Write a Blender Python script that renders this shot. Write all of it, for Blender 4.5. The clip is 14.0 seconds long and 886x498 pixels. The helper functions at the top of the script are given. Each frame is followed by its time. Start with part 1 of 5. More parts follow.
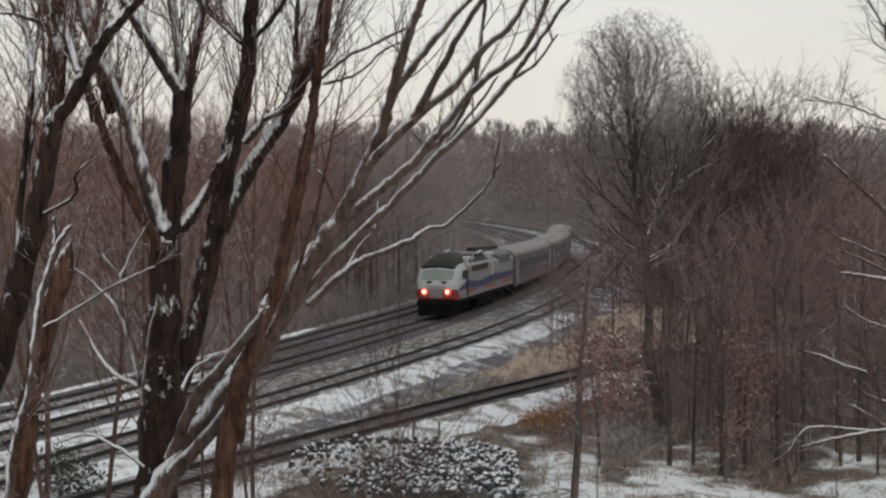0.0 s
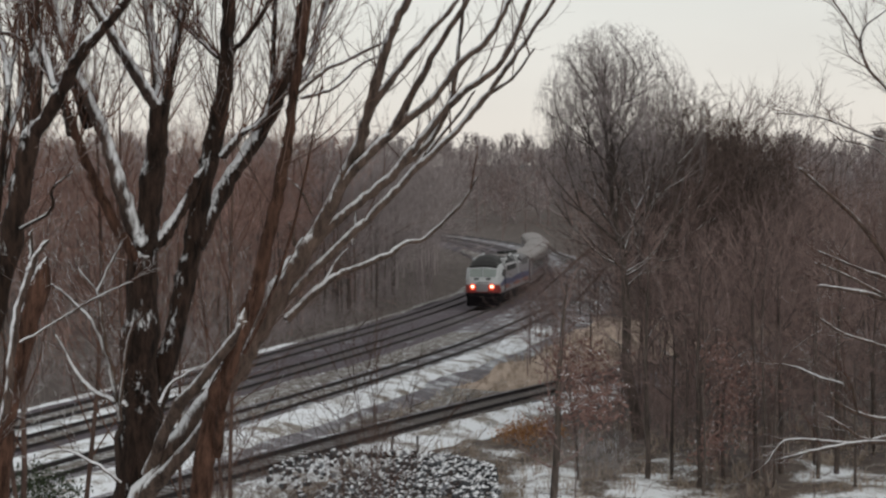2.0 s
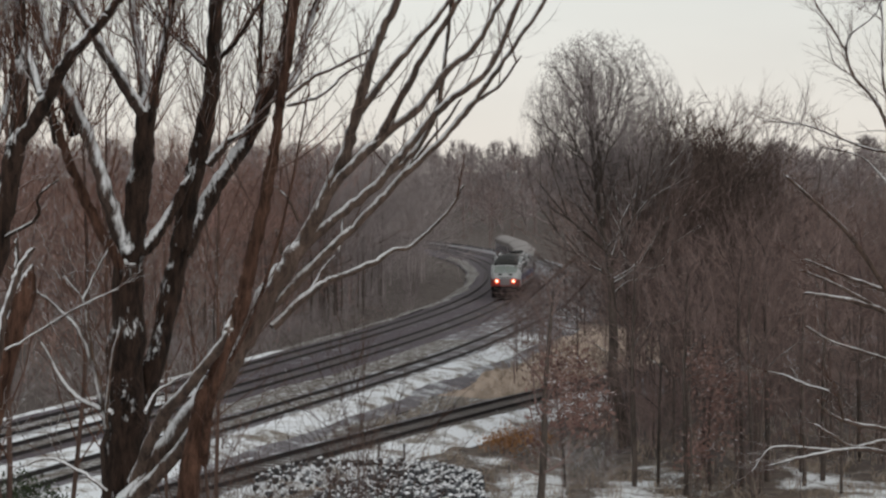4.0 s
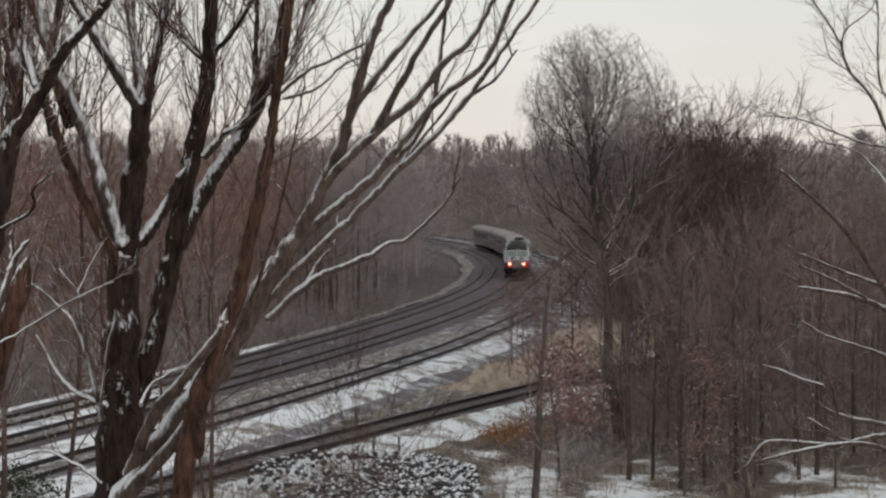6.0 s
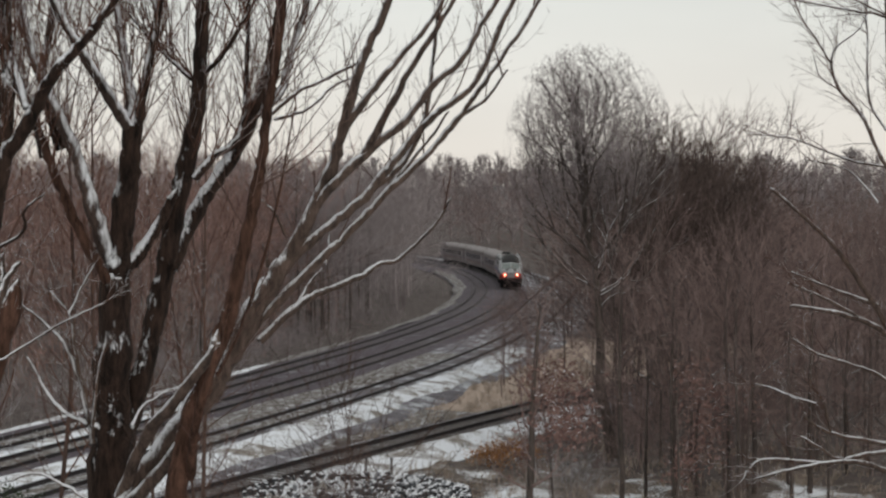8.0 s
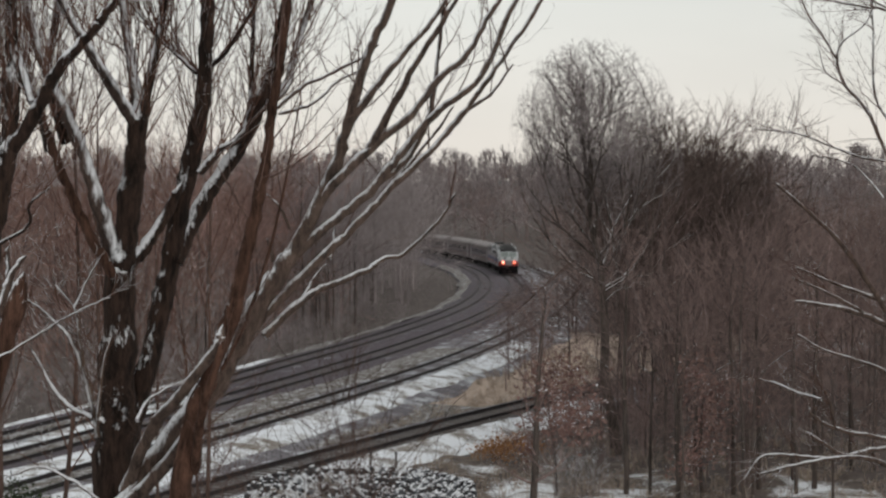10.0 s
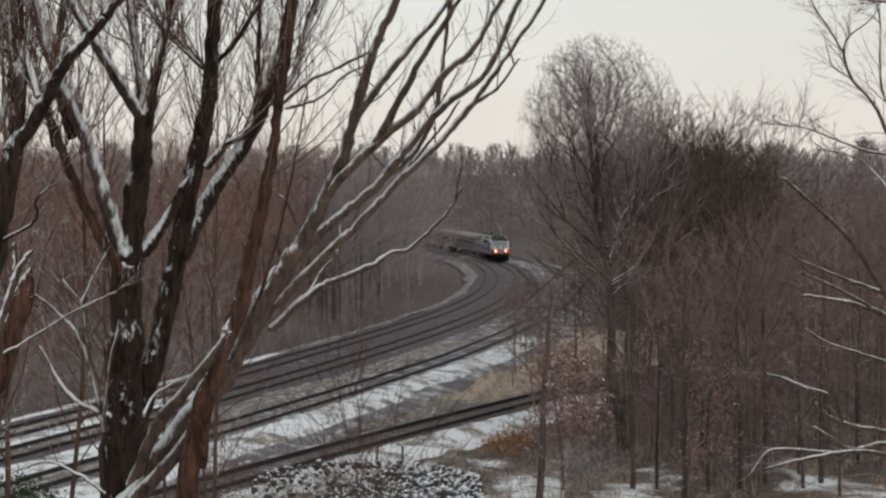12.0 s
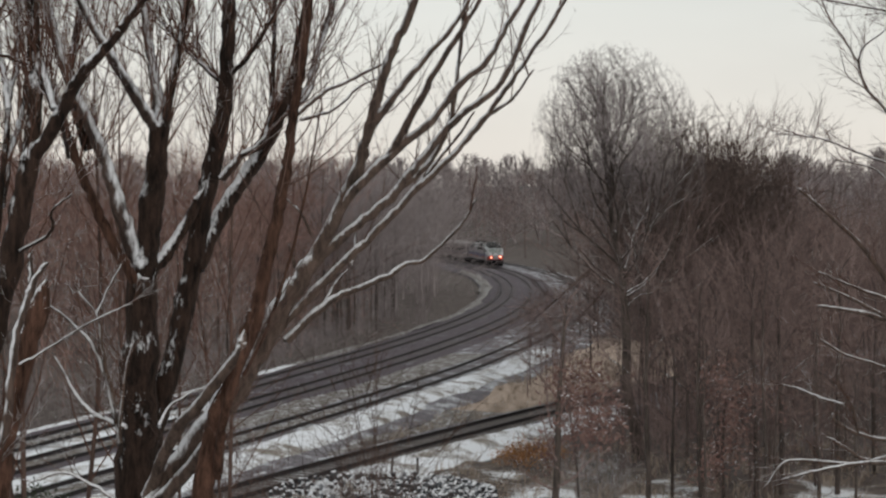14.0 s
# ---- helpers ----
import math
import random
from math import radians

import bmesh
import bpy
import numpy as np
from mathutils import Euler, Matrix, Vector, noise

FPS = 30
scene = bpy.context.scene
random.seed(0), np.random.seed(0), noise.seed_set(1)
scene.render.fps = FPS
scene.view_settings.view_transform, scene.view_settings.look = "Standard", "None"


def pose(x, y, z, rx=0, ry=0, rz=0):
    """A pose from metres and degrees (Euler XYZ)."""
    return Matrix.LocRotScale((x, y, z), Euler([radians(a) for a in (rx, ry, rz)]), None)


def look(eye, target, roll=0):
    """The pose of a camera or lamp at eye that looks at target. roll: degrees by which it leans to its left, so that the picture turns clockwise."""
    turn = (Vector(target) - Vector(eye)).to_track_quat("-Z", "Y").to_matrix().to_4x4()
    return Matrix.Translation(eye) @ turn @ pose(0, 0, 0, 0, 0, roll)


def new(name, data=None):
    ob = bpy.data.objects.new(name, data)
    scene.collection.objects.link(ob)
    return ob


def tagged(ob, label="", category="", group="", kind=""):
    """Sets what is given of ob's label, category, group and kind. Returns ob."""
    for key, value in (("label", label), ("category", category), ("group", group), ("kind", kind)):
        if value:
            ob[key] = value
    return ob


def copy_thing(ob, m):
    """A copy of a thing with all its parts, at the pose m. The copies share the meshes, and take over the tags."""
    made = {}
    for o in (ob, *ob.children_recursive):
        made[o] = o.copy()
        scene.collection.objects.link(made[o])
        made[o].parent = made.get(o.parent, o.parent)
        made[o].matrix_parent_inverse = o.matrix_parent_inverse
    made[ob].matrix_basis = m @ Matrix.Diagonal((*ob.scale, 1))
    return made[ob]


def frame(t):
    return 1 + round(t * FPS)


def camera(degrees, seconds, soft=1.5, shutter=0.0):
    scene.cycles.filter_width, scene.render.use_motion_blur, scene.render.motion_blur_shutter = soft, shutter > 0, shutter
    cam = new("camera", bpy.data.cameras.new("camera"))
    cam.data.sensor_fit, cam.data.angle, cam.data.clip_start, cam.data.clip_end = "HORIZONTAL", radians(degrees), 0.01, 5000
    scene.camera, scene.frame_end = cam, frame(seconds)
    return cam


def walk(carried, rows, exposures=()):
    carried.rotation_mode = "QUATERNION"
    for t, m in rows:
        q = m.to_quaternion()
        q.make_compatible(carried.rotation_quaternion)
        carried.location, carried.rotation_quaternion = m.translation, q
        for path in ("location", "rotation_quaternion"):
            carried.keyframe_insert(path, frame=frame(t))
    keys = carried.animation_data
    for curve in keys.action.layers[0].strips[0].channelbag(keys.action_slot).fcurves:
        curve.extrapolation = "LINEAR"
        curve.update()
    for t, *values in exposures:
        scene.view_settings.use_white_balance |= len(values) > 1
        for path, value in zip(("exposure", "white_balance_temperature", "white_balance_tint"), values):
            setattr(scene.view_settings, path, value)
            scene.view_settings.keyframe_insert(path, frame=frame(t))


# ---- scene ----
EYE = 9.5                      # above the rails
TILT = -2.23
# seconds, yaw, pitch and lean of the hand-held camera, in degrees from its first view
SWAY = [
    (0.0, 0.0, 0.0, 0.0), (0.5, -0.284, 0.127, -0.01), (1.0, -0.542, 0.325, -0.17), (1.5, -0.698, 0.481, -0.10),
    (2.0, -0.810, 0.505, 0.15), (2.5, -1.095, 0.604, 0.19), (3.0, -1.256, 0.745, 0.18), (5.5, -1.326, 0.788, 0.09),
    (6.0, -1.457, 0.538, -0.01), (6.5, -1.457, 0.657, -0.01), (7.0, -1.496, 0.855, 0.07), (7.5, -1.664, 1.091, 0.13),
    (8.0, -1.768, 1.263, 0.25), (10.5, -1.524, 0.970, 0.15), (11.0, -1.457, 0.859, 0.19), (11.5, -1.436, 0.802, 0.17),
    (12.0, -1.357, 0.870, 0.19), (12.5, -1.301, 1.019, 0.33), (13.0, -1.187, 1.256, 0.28), (13.5, -1.103, 1.207, 0.20),
    (14.0, -0.827, 1.275, 0.28),
]
cam = camera(31.3, 14.0, soft=2.4)
walk(cam, [(t, pose(0, 0, EYE, 90 + TILT + up, lean, turn)) for t, turn, up, lean in SWAY])

# ---- light: an even winter overcast, a little warmer near the horizon ----
SUN_UP, SUN_ROUND = 28, 150
world = bpy.data.worlds.new("overcast_sky")
scene.world = world
world.use_nodes = True
wn, wl = world.node_tree.nodes, world.node_tree.links
sky = wn.new("ShaderNodeTexSky")
sky.sky_type, sky.sun_disc = "NISHITA", False
sky.sun_elevation, sky.sun_rotation = radians(SUN_UP), radians(SUN_ROUND)
sky.dust_density, sky.air_density = 4.0, 1.0
sky_gain = wn.new("ShaderNodeMix")
sky_gain.data_type, sky_gain.blend_type = "RGBA", "MULTIPLY"
sky_gain.inputs[0].default_value = 1.0
sky_gain.inputs[7].default_value = (0.07, 0.07, 0.07, 1)
wl.new(sky.outputs[0], sky_gain.inputs[6])
wco = wn.new("ShaderNodeTexCoord")
wsep = wn.new("ShaderNodeSeparateXYZ")
wl.new(wco.outputs["Generated"], wsep.inputs[0])
cloud = wn.new("ShaderNodeTexNoise")
cloud.inputs["Scale"].default_value, cloud.inputs["Detail"].default_value = 3.0, 4.0
wmap = wn.new("ShaderNodeMapping")
wmap.inputs["Scale"].default_value = (1, 1, 4)
wl.new(wco.outputs["Generated"], wmap.inputs[0])
wl.new(wmap.outputs[0], cloud.inputs["Vector"])
ramp = wn.new("ShaderNodeValToRGB")
ramp.color_ramp.elements[0].position, ramp.color_ramp.elements[0].color = 0.0, (0.93, 0.85, 0.765, 1)
ramp.color_ramp.elements[1].position, ramp.color_ramp.elements[1].color = 0.5, (0.78, 0.80, 0.785, 1)
mid = ramp.color_ramp.elements.new(0.14)
mid.color = (0.825, 0.835, 0.79, 1)
wl.new(wsep.outputs[2], ramp.inputs[0])
veil = wn.new("ShaderNodeMapRange")
veil.inputs[1].default_value, veil.inputs[2].default_value = 0.3, 0.7
veil.inputs[3].default_value, veil.inputs[4].default_value = 0.95, 1.04
wl.new(cloud.outputs[0], veil.inputs[0])
cloudy = wn.new("ShaderNodeMix")
cloudy.data_type, cloudy.blend_type = "RGBA", "MULTIPLY"
cloudy.inputs[0].default_value = 1.0
wl.new(ramp.outputs[0], cloudy.inputs[6])
wl.new(veil.outputs[0], cloudy.inputs[7])
both = wn.new("ShaderNodeMix")
both.data_type = "RGBA"
both.inputs[0].default_value = 0.9
wl.new(sky_gain.outputs[2], both.inputs[6])
wl.new(cloudy.outputs[2], both.inputs[7])
back = wn.get("Background") or wn.new("ShaderNodeBackground")
wl.new(both.outputs[2], back.inputs[0])
back.inputs[1].default_value = 1.0
wout = wn.get("World Output") or wn.new("ShaderNodeOutputWorld")
wl.new(back.outputs[0], wout.inputs[0])

sun = new("sun", bpy.data.lights.new("sun", "SUN"))
sun.data.energy, sun.data.angle, sun.data.color = 0.5, radians(25), (1.0, 0.96, 0.9)
az = radians(SUN_ROUND)
sun.matrix_world = look((0, 0, 60), (-math.sin(az) * 60, -math.cos(az) * 60, 60 - 60 * math.tan(radians(SUN_UP))))
scene.view_settings.exposure = 0.0


# ---- materials ----
def nodes_of(name):
    m = bpy.data.materials.new(name)
    m.use_nodes = True
    n = m.node_tree.nodes
    return m, n, m.node_tree.links, n["Principled BSDF"]


def noise_node(n, l, scale, detail=4.0, rough=0.6, coord=None, stretch=None):
    t = n.new("ShaderNodeTexNoise")
    t.inputs["Scale"].default_value, t.inputs["Detail"].default_value = scale, detail
    t.inputs["Roughness"].default_value = rough
    if coord is not None:
        if stretch:
            mp = n.new("ShaderNodeMapping")
            mp.inputs["Scale"].default_value = stretch
            l.new(coord, mp.inputs[0])
            coord = mp.outputs[0]
        l.new(coord, t.inputs["Vector"])
    return t


def ramp_node(n, l, fac, stops):
    r = n.new("ShaderNodeValToRGB")
    e = r.color_ramp.elements
    e[0].position, e[0].color = stops[0][0], (*stops[0][1], 1)
    e[1].position, e[1].color = stops[-1][0], (*stops[-1][1], 1)
    for p, c in stops[1:-1]:
        k = e.new(p)
        k.color = (*c, 1)
    l.new(fac, r.inputs[0])
    return r


def math_node(n, l, op, a, b):
    m = n.new("ShaderNodeMath")
    m.operation = op
    for i, v in enumerate((a, b)):
        if isinstance(v, (int, float)):
            m.inputs[i].default_value = v
        else:
            l.new(v, m.inputs[i])
    return m.outputs[0]


def mix_node(n, l, fac, a, b):
    m = n.new("ShaderNodeMix")
    m.data_type = "RGBA"
    for i, v in ((0, fac), (6, a), (7, b)):
        if isinstance(v, tuple):
            m.inputs[i].default_value = (*v, 1)
        elif isinstance(v, (int, float)):
            m.inputs[i].default_value = v
        else:
            l.new(v, m.inputs[i])
    return m.outputs[2]


def bump_node(n, l, p, height, strength, distance):
    b = n.new("ShaderNodeBump")
    b.inputs["Strength"].default_value, b.inputs["Distance"].default_value = strength, distance
    l.new(height, b.inputs["Height"])
    l.new(b.outputs[0], p.inputs["Normal"])


def paint(name, colour, rough=0.5, metal=0.0, dirt=0.25, scale=1.5):
    """Plain coating with grime at two scales."""
    m, n, l, p = nodes_of(name)
    co = n.new("ShaderNodeTexCoord").outputs["Object"]
    a = noise_node(n, l, scale, 5, 0.65, co)
    b = noise_node(n, l, scale * 12, 3, 0.6, co)
    grime = math_node(n, l, "MULTIPLY", a.outputs[0], b.outputs[0])
    f = n.new("ShaderNodeMapRange")
    f.inputs[1].default_value, f.inputs[2].default_value, f.inputs[4].default_value = 0.12, 0.42, dirt
    l.new(grime, f.inputs[0])
    dark = tuple(c * 0.45 + 0.002 for c in colour)
    l.new(mix_node(n, l, f.outputs[0], colour, dark), p.inputs["Base Color"])
    p.inputs["Roughness"].default_value, p.inputs["Metallic"].default_value = rough, metal
    bump_node(n, l, p, b.outputs[0], 0.15, 0.01)
    return m


def glow(name, colour, strength):
    m, n, l, p = nodes_of(name)
    p.inputs["Base Color"].default_value = (*colour, 1)
    p.inputs["Emission Color"].default_value = (*colour, 1)
    p.inputs["Emission Strength"].default_value = strength
    return m


def bark(name, dark, light, snow=0.0, wind=(-0.55, 0.0, 0.75), grain=14.0, spread=0.25, edge=0.12, mottle=0.0):
    """Bark with lengthwise furrows; snow lies on the faces that look up and to windward, in broken patches."""
    m, n, l, p = nodes_of(name)
    co = n.new("ShaderNodeTexCoord").outputs["Object"]
    a = noise_node(n, l, grain, 5, 0.75, co, (1, 1, 0.22))
    b = noise_node(n, l, grain * 0.12, 3, 0.6, co)
    base = ramp_node(n, l, a.outputs[0], [(0.36, dark), (0.66, light)]).outputs[0]
    rnd = n.new("ShaderNodeObjectInfo").outputs["Random"]
    tone = n.new("ShaderNodeMapRange")
    tone.inputs[3].default_value, tone.inputs[4].default_value = 1 - spread, 1 + spread
    l.new(rnd, tone.inputs[0])
    mul = n.new("ShaderNodeMix")
    mul.data_type, mul.blend_type = "RGBA", "MULTIPLY"
    mul.inputs[0].default_value = 1
    l.new(base, mul.inputs[6])
    l.new(tone.outputs[0], mul.inputs[7])
    colour = mul.outputs[2]
    if mottle > 0:
        each = n.new("ShaderNodeNewGeometry").outputs["Random Per Island"]
        stand = noise_node(n, l, 0.11, 3, 0.6, co, (1, 1, 0.25))
        var = n.new("ShaderNodeMapRange")
        var.inputs[1].default_value, var.inputs[2].default_value = 0.35, 1.15
        var.inputs[3].default_value, var.inputs[4].default_value = 1 - mottle, 1 + mottle
        l.new(math_node(n, l, "ADD", math_node(n, l, "MULTIPLY", each, 0.5), stand.outputs[0]), var.inputs[0])
        m2 = n.new("ShaderNodeMix")
        m2.data_type, m2.blend_type = "RGBA", "MULTIPLY"
        m2.inputs[0].default_value = 1
        l.new(colour, m2.inputs[6])
        l.new(var.outputs[0], m2.inputs[7])
        colour = m2.outputs[2]
    if snow > 0:
        geo = n.new("ShaderNodeNewGeometry")
        dot = n.new("ShaderNodeVectorMath")
        dot.operation = "DOT_PRODUCT"
        w = Vector(wind).normalized()
        dot.inputs[1].default_value = w
        l.new(geo.outputs["Normal"], dot.inputs[0])
        patch = noise_node(n, l, 4.0, 4, 0.65, co, (1, 1, 0.5))
        fine = noise_node(n, l, 30, 3, 0.65, co, (1, 1, 0.22))
        s = math_node(n, l, "ADD", dot.outputs["Value"], math_node(n, l, "MULTIPLY", math_node(n, l, "SUBTRACT", patch.outputs[0], 0.5), 1.0))
        s = math_node(n, l, "ADD", s, math_node(n, l, "MULTIPLY", math_node(n, l, "SUBTRACT", fine.outputs[0], 0.5), 0.9))
        f = n.new("ShaderNodeMapRange")
        f.inputs[1].default_value, f.inputs[2].default_value = 1.0 - snow, 1.0 - snow + edge
        l.new(s, f.inputs[0])
        colour = mix_node(n, l, f.outputs[0], colour, (0.74, 0.75, 0.78))
    l.new(colour, p.inputs["Base Color"])
    p.inputs["Roughness"].default_value = 0.9
    p.inputs["Specular IOR Level"].default_value = 0.15
    bump_node(n, l, p, a.outputs[0], 0.8, 0.03)
    return m


def ground_mix(name, stops, snow_at, snow_soft, scale, bump=0.5, snow_scale=0.35, snow_colour=(0.72, 0.74, 0.78), fine=9.0):
    """Litter, soil or stone with snow lying in patches."""
    m, n, l, p = nodes_of(name)
    co = n.new("ShaderNodeTexCoord").outputs["Object"]
    a = noise_node(n, l, scale, 6, 0.7, co)
    base = ramp_node(n, l, a.outputs[0], stops).outputs[0]
    s1 = noise_node(n, l, snow_scale, 5, 0.62, co)
    s2 = noise_node(n, l, fine, 4, 0.7, co)
    s = math_node(n, l, "ADD", s1.outputs[0], math_node(n, l, "MULTIPLY", math_node(n, l, "SUBTRACT", s2.outputs[0], 0.5), 0.55))
    f = n.new("ShaderNodeMapRange")
    f.inputs[1].default_value, f.inputs[2].default_value = snow_at, snow_at + snow_soft
    l.new(s, f.inputs[0])
    l.new(mix_node(n, l, f.outputs[0], base, snow_colour), p.inputs["Base Color"])
    p.inputs["Roughness"].default_value = 0.92
    p.inputs["Specular IOR Level"].default_value = 0.2
    bump_node(n, l, p, s2.outputs[0], bump, 0.06)
    return m


M = {}
M["dark_bark"] = bark("dark_bark", (0.007, 0.005, 0.004), (0.056, 0.034, 0.026), 0.58, (0.0, -0.22, 0.97), 16, 0.1, 0.2)
M["snowy_bark"] = bark("snowy_bark", (0.035, 0.026, 0.022), (0.15, 0.105, 0.086), 0.57, (-0.3, -0.2, 1.0), 16, 0.1, 0.3)
M["red_bark"] = bark("red_bark", (0.018, 0.009, 0.006), (0.125, 0.066, 0.047), 0.42, (-0.2, -0.1, 1.0), 16, 0.1)
M["snow_bark"] = bark("snow_bark", (0.02, 0.014, 0.012), (0.105, 0.074, 0.062), 0.60, (0.35, -0.5, 0.8), 16, 0.1, 0.35)
M["shrub_bark"] = bark("shrub_bark", (0.035, 0.024, 0.018), (0.13, 0.09, 0.07), 0.74, (-0.3, -0.45, 0.85), 16, 0.1, 0.35)
M["twig_bark"] = bark("twig_bark", (0.056, 0.028, 0.020), (0.165, 0.088, 0.064), 0.30, (-0.2, -0.1, 1.0), 8, 0.15)
M["forest_bark"] = bark("forest_bark", (0.04, 0.033, 0.029), (0.14, 0.112, 0.100), 0.16, (-0.3, -0.2, 0.9), 3, 0.35)
M["forest_twig"] = bark("forest_twig", (0.118, 0.083, 0.077), (0.285, 0.206, 0.192), 0.0, (0, 0, 1), 1.0, 0.30, mottle=0.4)
M["warm_twig"] = bark("warm_twig", (0.172, 0.107, 0.093), (0.400, 0.254, 0.224), 0.0, (0, 0, 1), 1.0, 0.30, mottle=0.65)
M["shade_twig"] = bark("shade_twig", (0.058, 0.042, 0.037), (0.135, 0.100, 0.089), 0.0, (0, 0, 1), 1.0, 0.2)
M["dark_trunk"] = bark("dark_trunk", (0.03, 0.025, 0.022), (0.11, 0.088, 0.078), 0.22, (-0.3, -0.2, 0.9), 5, 0.2)
M["bush_twig"] = bark("bush_twig", (0.045, 0.029, 0.025), (0.14, 0.090, 0.074), 0.0, (0, 0, 1), 3, 0.3)
# on the far woods this bluish paleness is haze put into the colour
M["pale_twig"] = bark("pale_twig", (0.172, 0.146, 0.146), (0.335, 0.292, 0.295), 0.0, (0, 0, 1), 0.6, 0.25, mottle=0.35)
M["dry_leaf"] = bark("dry_leaf", (0.15, 0.085, 0.075), (0.34, 0.215, 0.19), 0.12, (-0.2, -0.1, 1.0), 2.0, 0.3)
M["orange_leaf"] = bark("orange_leaf", (0.22, 0.10, 0.045), (0.42, 0.22, 0.10), 0.0, (0, 0, 1), 2.0, 0.3)
M["frosted_twig"] = bark("frosted_twig", (0.12, 0.105, 0.10), (0.28, 0.25, 0.24), 0.62, (-0.1, -0.3, 0.95), 3.0, 0.2, 0.3)
M["straw"] = bark("straw", (0.26, 0.20, 0.155), (0.50, 0.41, 0.335), 0.25, (0, 0, 1), 2.0, 0.3)
M["evergreen"] = bark("evergreen", (0.02, 0.028, 0.016), (0.06, 0.075, 0.04), 0.15, (0, 0, 1), 3.0, 0.3)


def land():
    """Leaf litter under the woods, snow-patched soil in the open, tan grass on one bank, blurred woodland far off."""
    m, n, l, p = nodes_of("land")
    co = n.new("ShaderNodeTexCoord").outputs["Object"]

    def amount(name):
        a = n.new("ShaderNodeAttribute")
        a.attribute_name = name
        return a.outputs["Fac"]

    a = noise_node(n, l, 1.4, 6, 0.7, co)
    litter = ramp_node(n, l, a.outputs[0], [(0.3, (0.045, 0.036, 0.034)), (0.55, (0.105, 0.086, 0.079)), (0.75, (0.18, 0.15, 0.138))]).outputs[0]
    soil = ramp_node(n, l, a.outputs[0], [(0.3, (0.06, 0.046, 0.038)), (0.55, (0.15, 0.115, 0.09)), (0.75, (0.27, 0.22, 0.17))]).outputs[0]
    straw = ramp_node(n, l, noise_node(n, l, 4.0, 5, 0.7, co).outputs[0], [(0.3, (0.28, 0.215, 0.17)), (0.7, (0.54, 0.425, 0.35))]).outputs[0]
    woods = ramp_node(n, l, noise_node(n, l, 0.08, 5, 0.7, co).outputs[0], [(0.3, (0.06, 0.053, 0.053)), (0.7, (0.11, 0.10, 0.10))]).outputs[0]
    base = mix_node(n, l, amount("open_land"), litter, soil)
    base = mix_node(n, l, amount("straw"), base, straw)
    base = mix_node(n, l, amount("far_off"), base, woods)
    s1 = noise_node(n, l, 0.45, 5, 0.62, co)
    s2 = noise_node(n, l, 9.0, 4, 0.7, co)
    s = math_node(n, l, "ADD", s1.outputs[0], math_node(n, l, "MULTIPLY", math_node(n, l, "SUBTRACT", s2.outputs[0], 0.5), 0.55))
    s = math_node(n, l, "ADD", s, math_node(n, l, "MULTIPLY", amount("open_land"), 0.31))
    s = math_node(n, l, "SUBTRACT", s, math_node(n, l, "MULTIPLY", amount("straw"), 0.42))
    s = math_node(n, l, "SUBTRACT", s, math_node(n, l, "MULTIPLY", amount("far_off"), 0.5))
    f = n.new("ShaderNodeMapRange")
    f.inputs[1].default_value, f.inputs[2].default_value = 0.72, 0.84
    l.new(s, f.inputs[0])
    l.new(mix_node(n, l, f.outputs[0], base, (0.74, 0.76, 0.79)), p.inputs["Base Color"])
    p.inputs["Roughness"].default_value = 0.92
    p.inputs["Specular IOR Level"].default_value = 0.2
    bump_node(n, l, p, s2.outputs[0], 0.6, 0.06)
    return m


M["land"] = land()
M["ballast"] = ground_mix("ballast", [(0.3, (0.055, 0.049, 0.055)), (0.7, (0.23, 0.21, 0.23))], 0.50, 0.18, 7.0, 0.9, 0.5, (0.55, 0.57, 0.60))
M["dark_ballast"] = ground_mix("dark_ballast", [(0.3, (0.038, 0.031, 0.037)), (0.7, (0.145, 0.122, 0.140))], 0.62, 0.16, 7.0, 0.9, 0.5, (0.42, 0.43, 0.46))
M["thin_snow"] = ground_mix("thin_snow", [(0.3, (0.06, 0.052, 0.048)), (0.7, (0.20, 0.175, 0.155))], 0.50, 0.26, 5.0, 0.5, 2.6)
M["snow"] = ground_mix("snow", [(0.3, (0.12, 0.10, 0.085)), (0.7, (0.30, 0.27, 0.24))], 0.40, 0.12, 3.0, 0.5, 0.6)
M["rail"] = paint("rail", (0.016, 0.012, 0.013), 0.7, 0.2, 0.3, 3)
M["tie"] = paint("tie", (0.12, 0.105, 0.10), 0.9, 0, 0.4, 3)
M["stone"] = bark("stone", (0.045, 0.048, 0.056), (0.24, 0.25, 0.27), 0.30, (-0.1, -0.1, 1.0), 9, 0.6)


# ---- mesh tools ----
def mesh_of(name, verts, faces):
    """A mesh from an array of points and an array of faces that all have the same number of corners."""
    verts, faces = np.asarray(verts, np.float32), np.asarray(faces, np.int32)
    me = bpy.data.meshes.new(name)
    k = faces.shape[1]
    me.vertices.add(len(verts))
    me.vertices.foreach_set("co", verts.ravel())
    me.loops.add(faces.size)
    me.loops.foreach_set("vertex_index", faces.ravel())
    me.polygons.add(len(faces))
    me.polygons.foreach_set("loop_start", np.arange(0, faces.size, k, dtype=np.int32))
    me.update(calc_edges=True)
    return me


def solid(name, me, material, parent=None, label="", smooth=False):
    ob = new(name, me)
    if material:
        me.materials.clear()
        me.materials.append(material)
    if smooth:
        me.polygons.foreach_set("use_smooth", np.ones(len(me.polygons), bool))
    if parent:
        ob.parent = parent
    if label:
        ob["label"] = label
    return ob


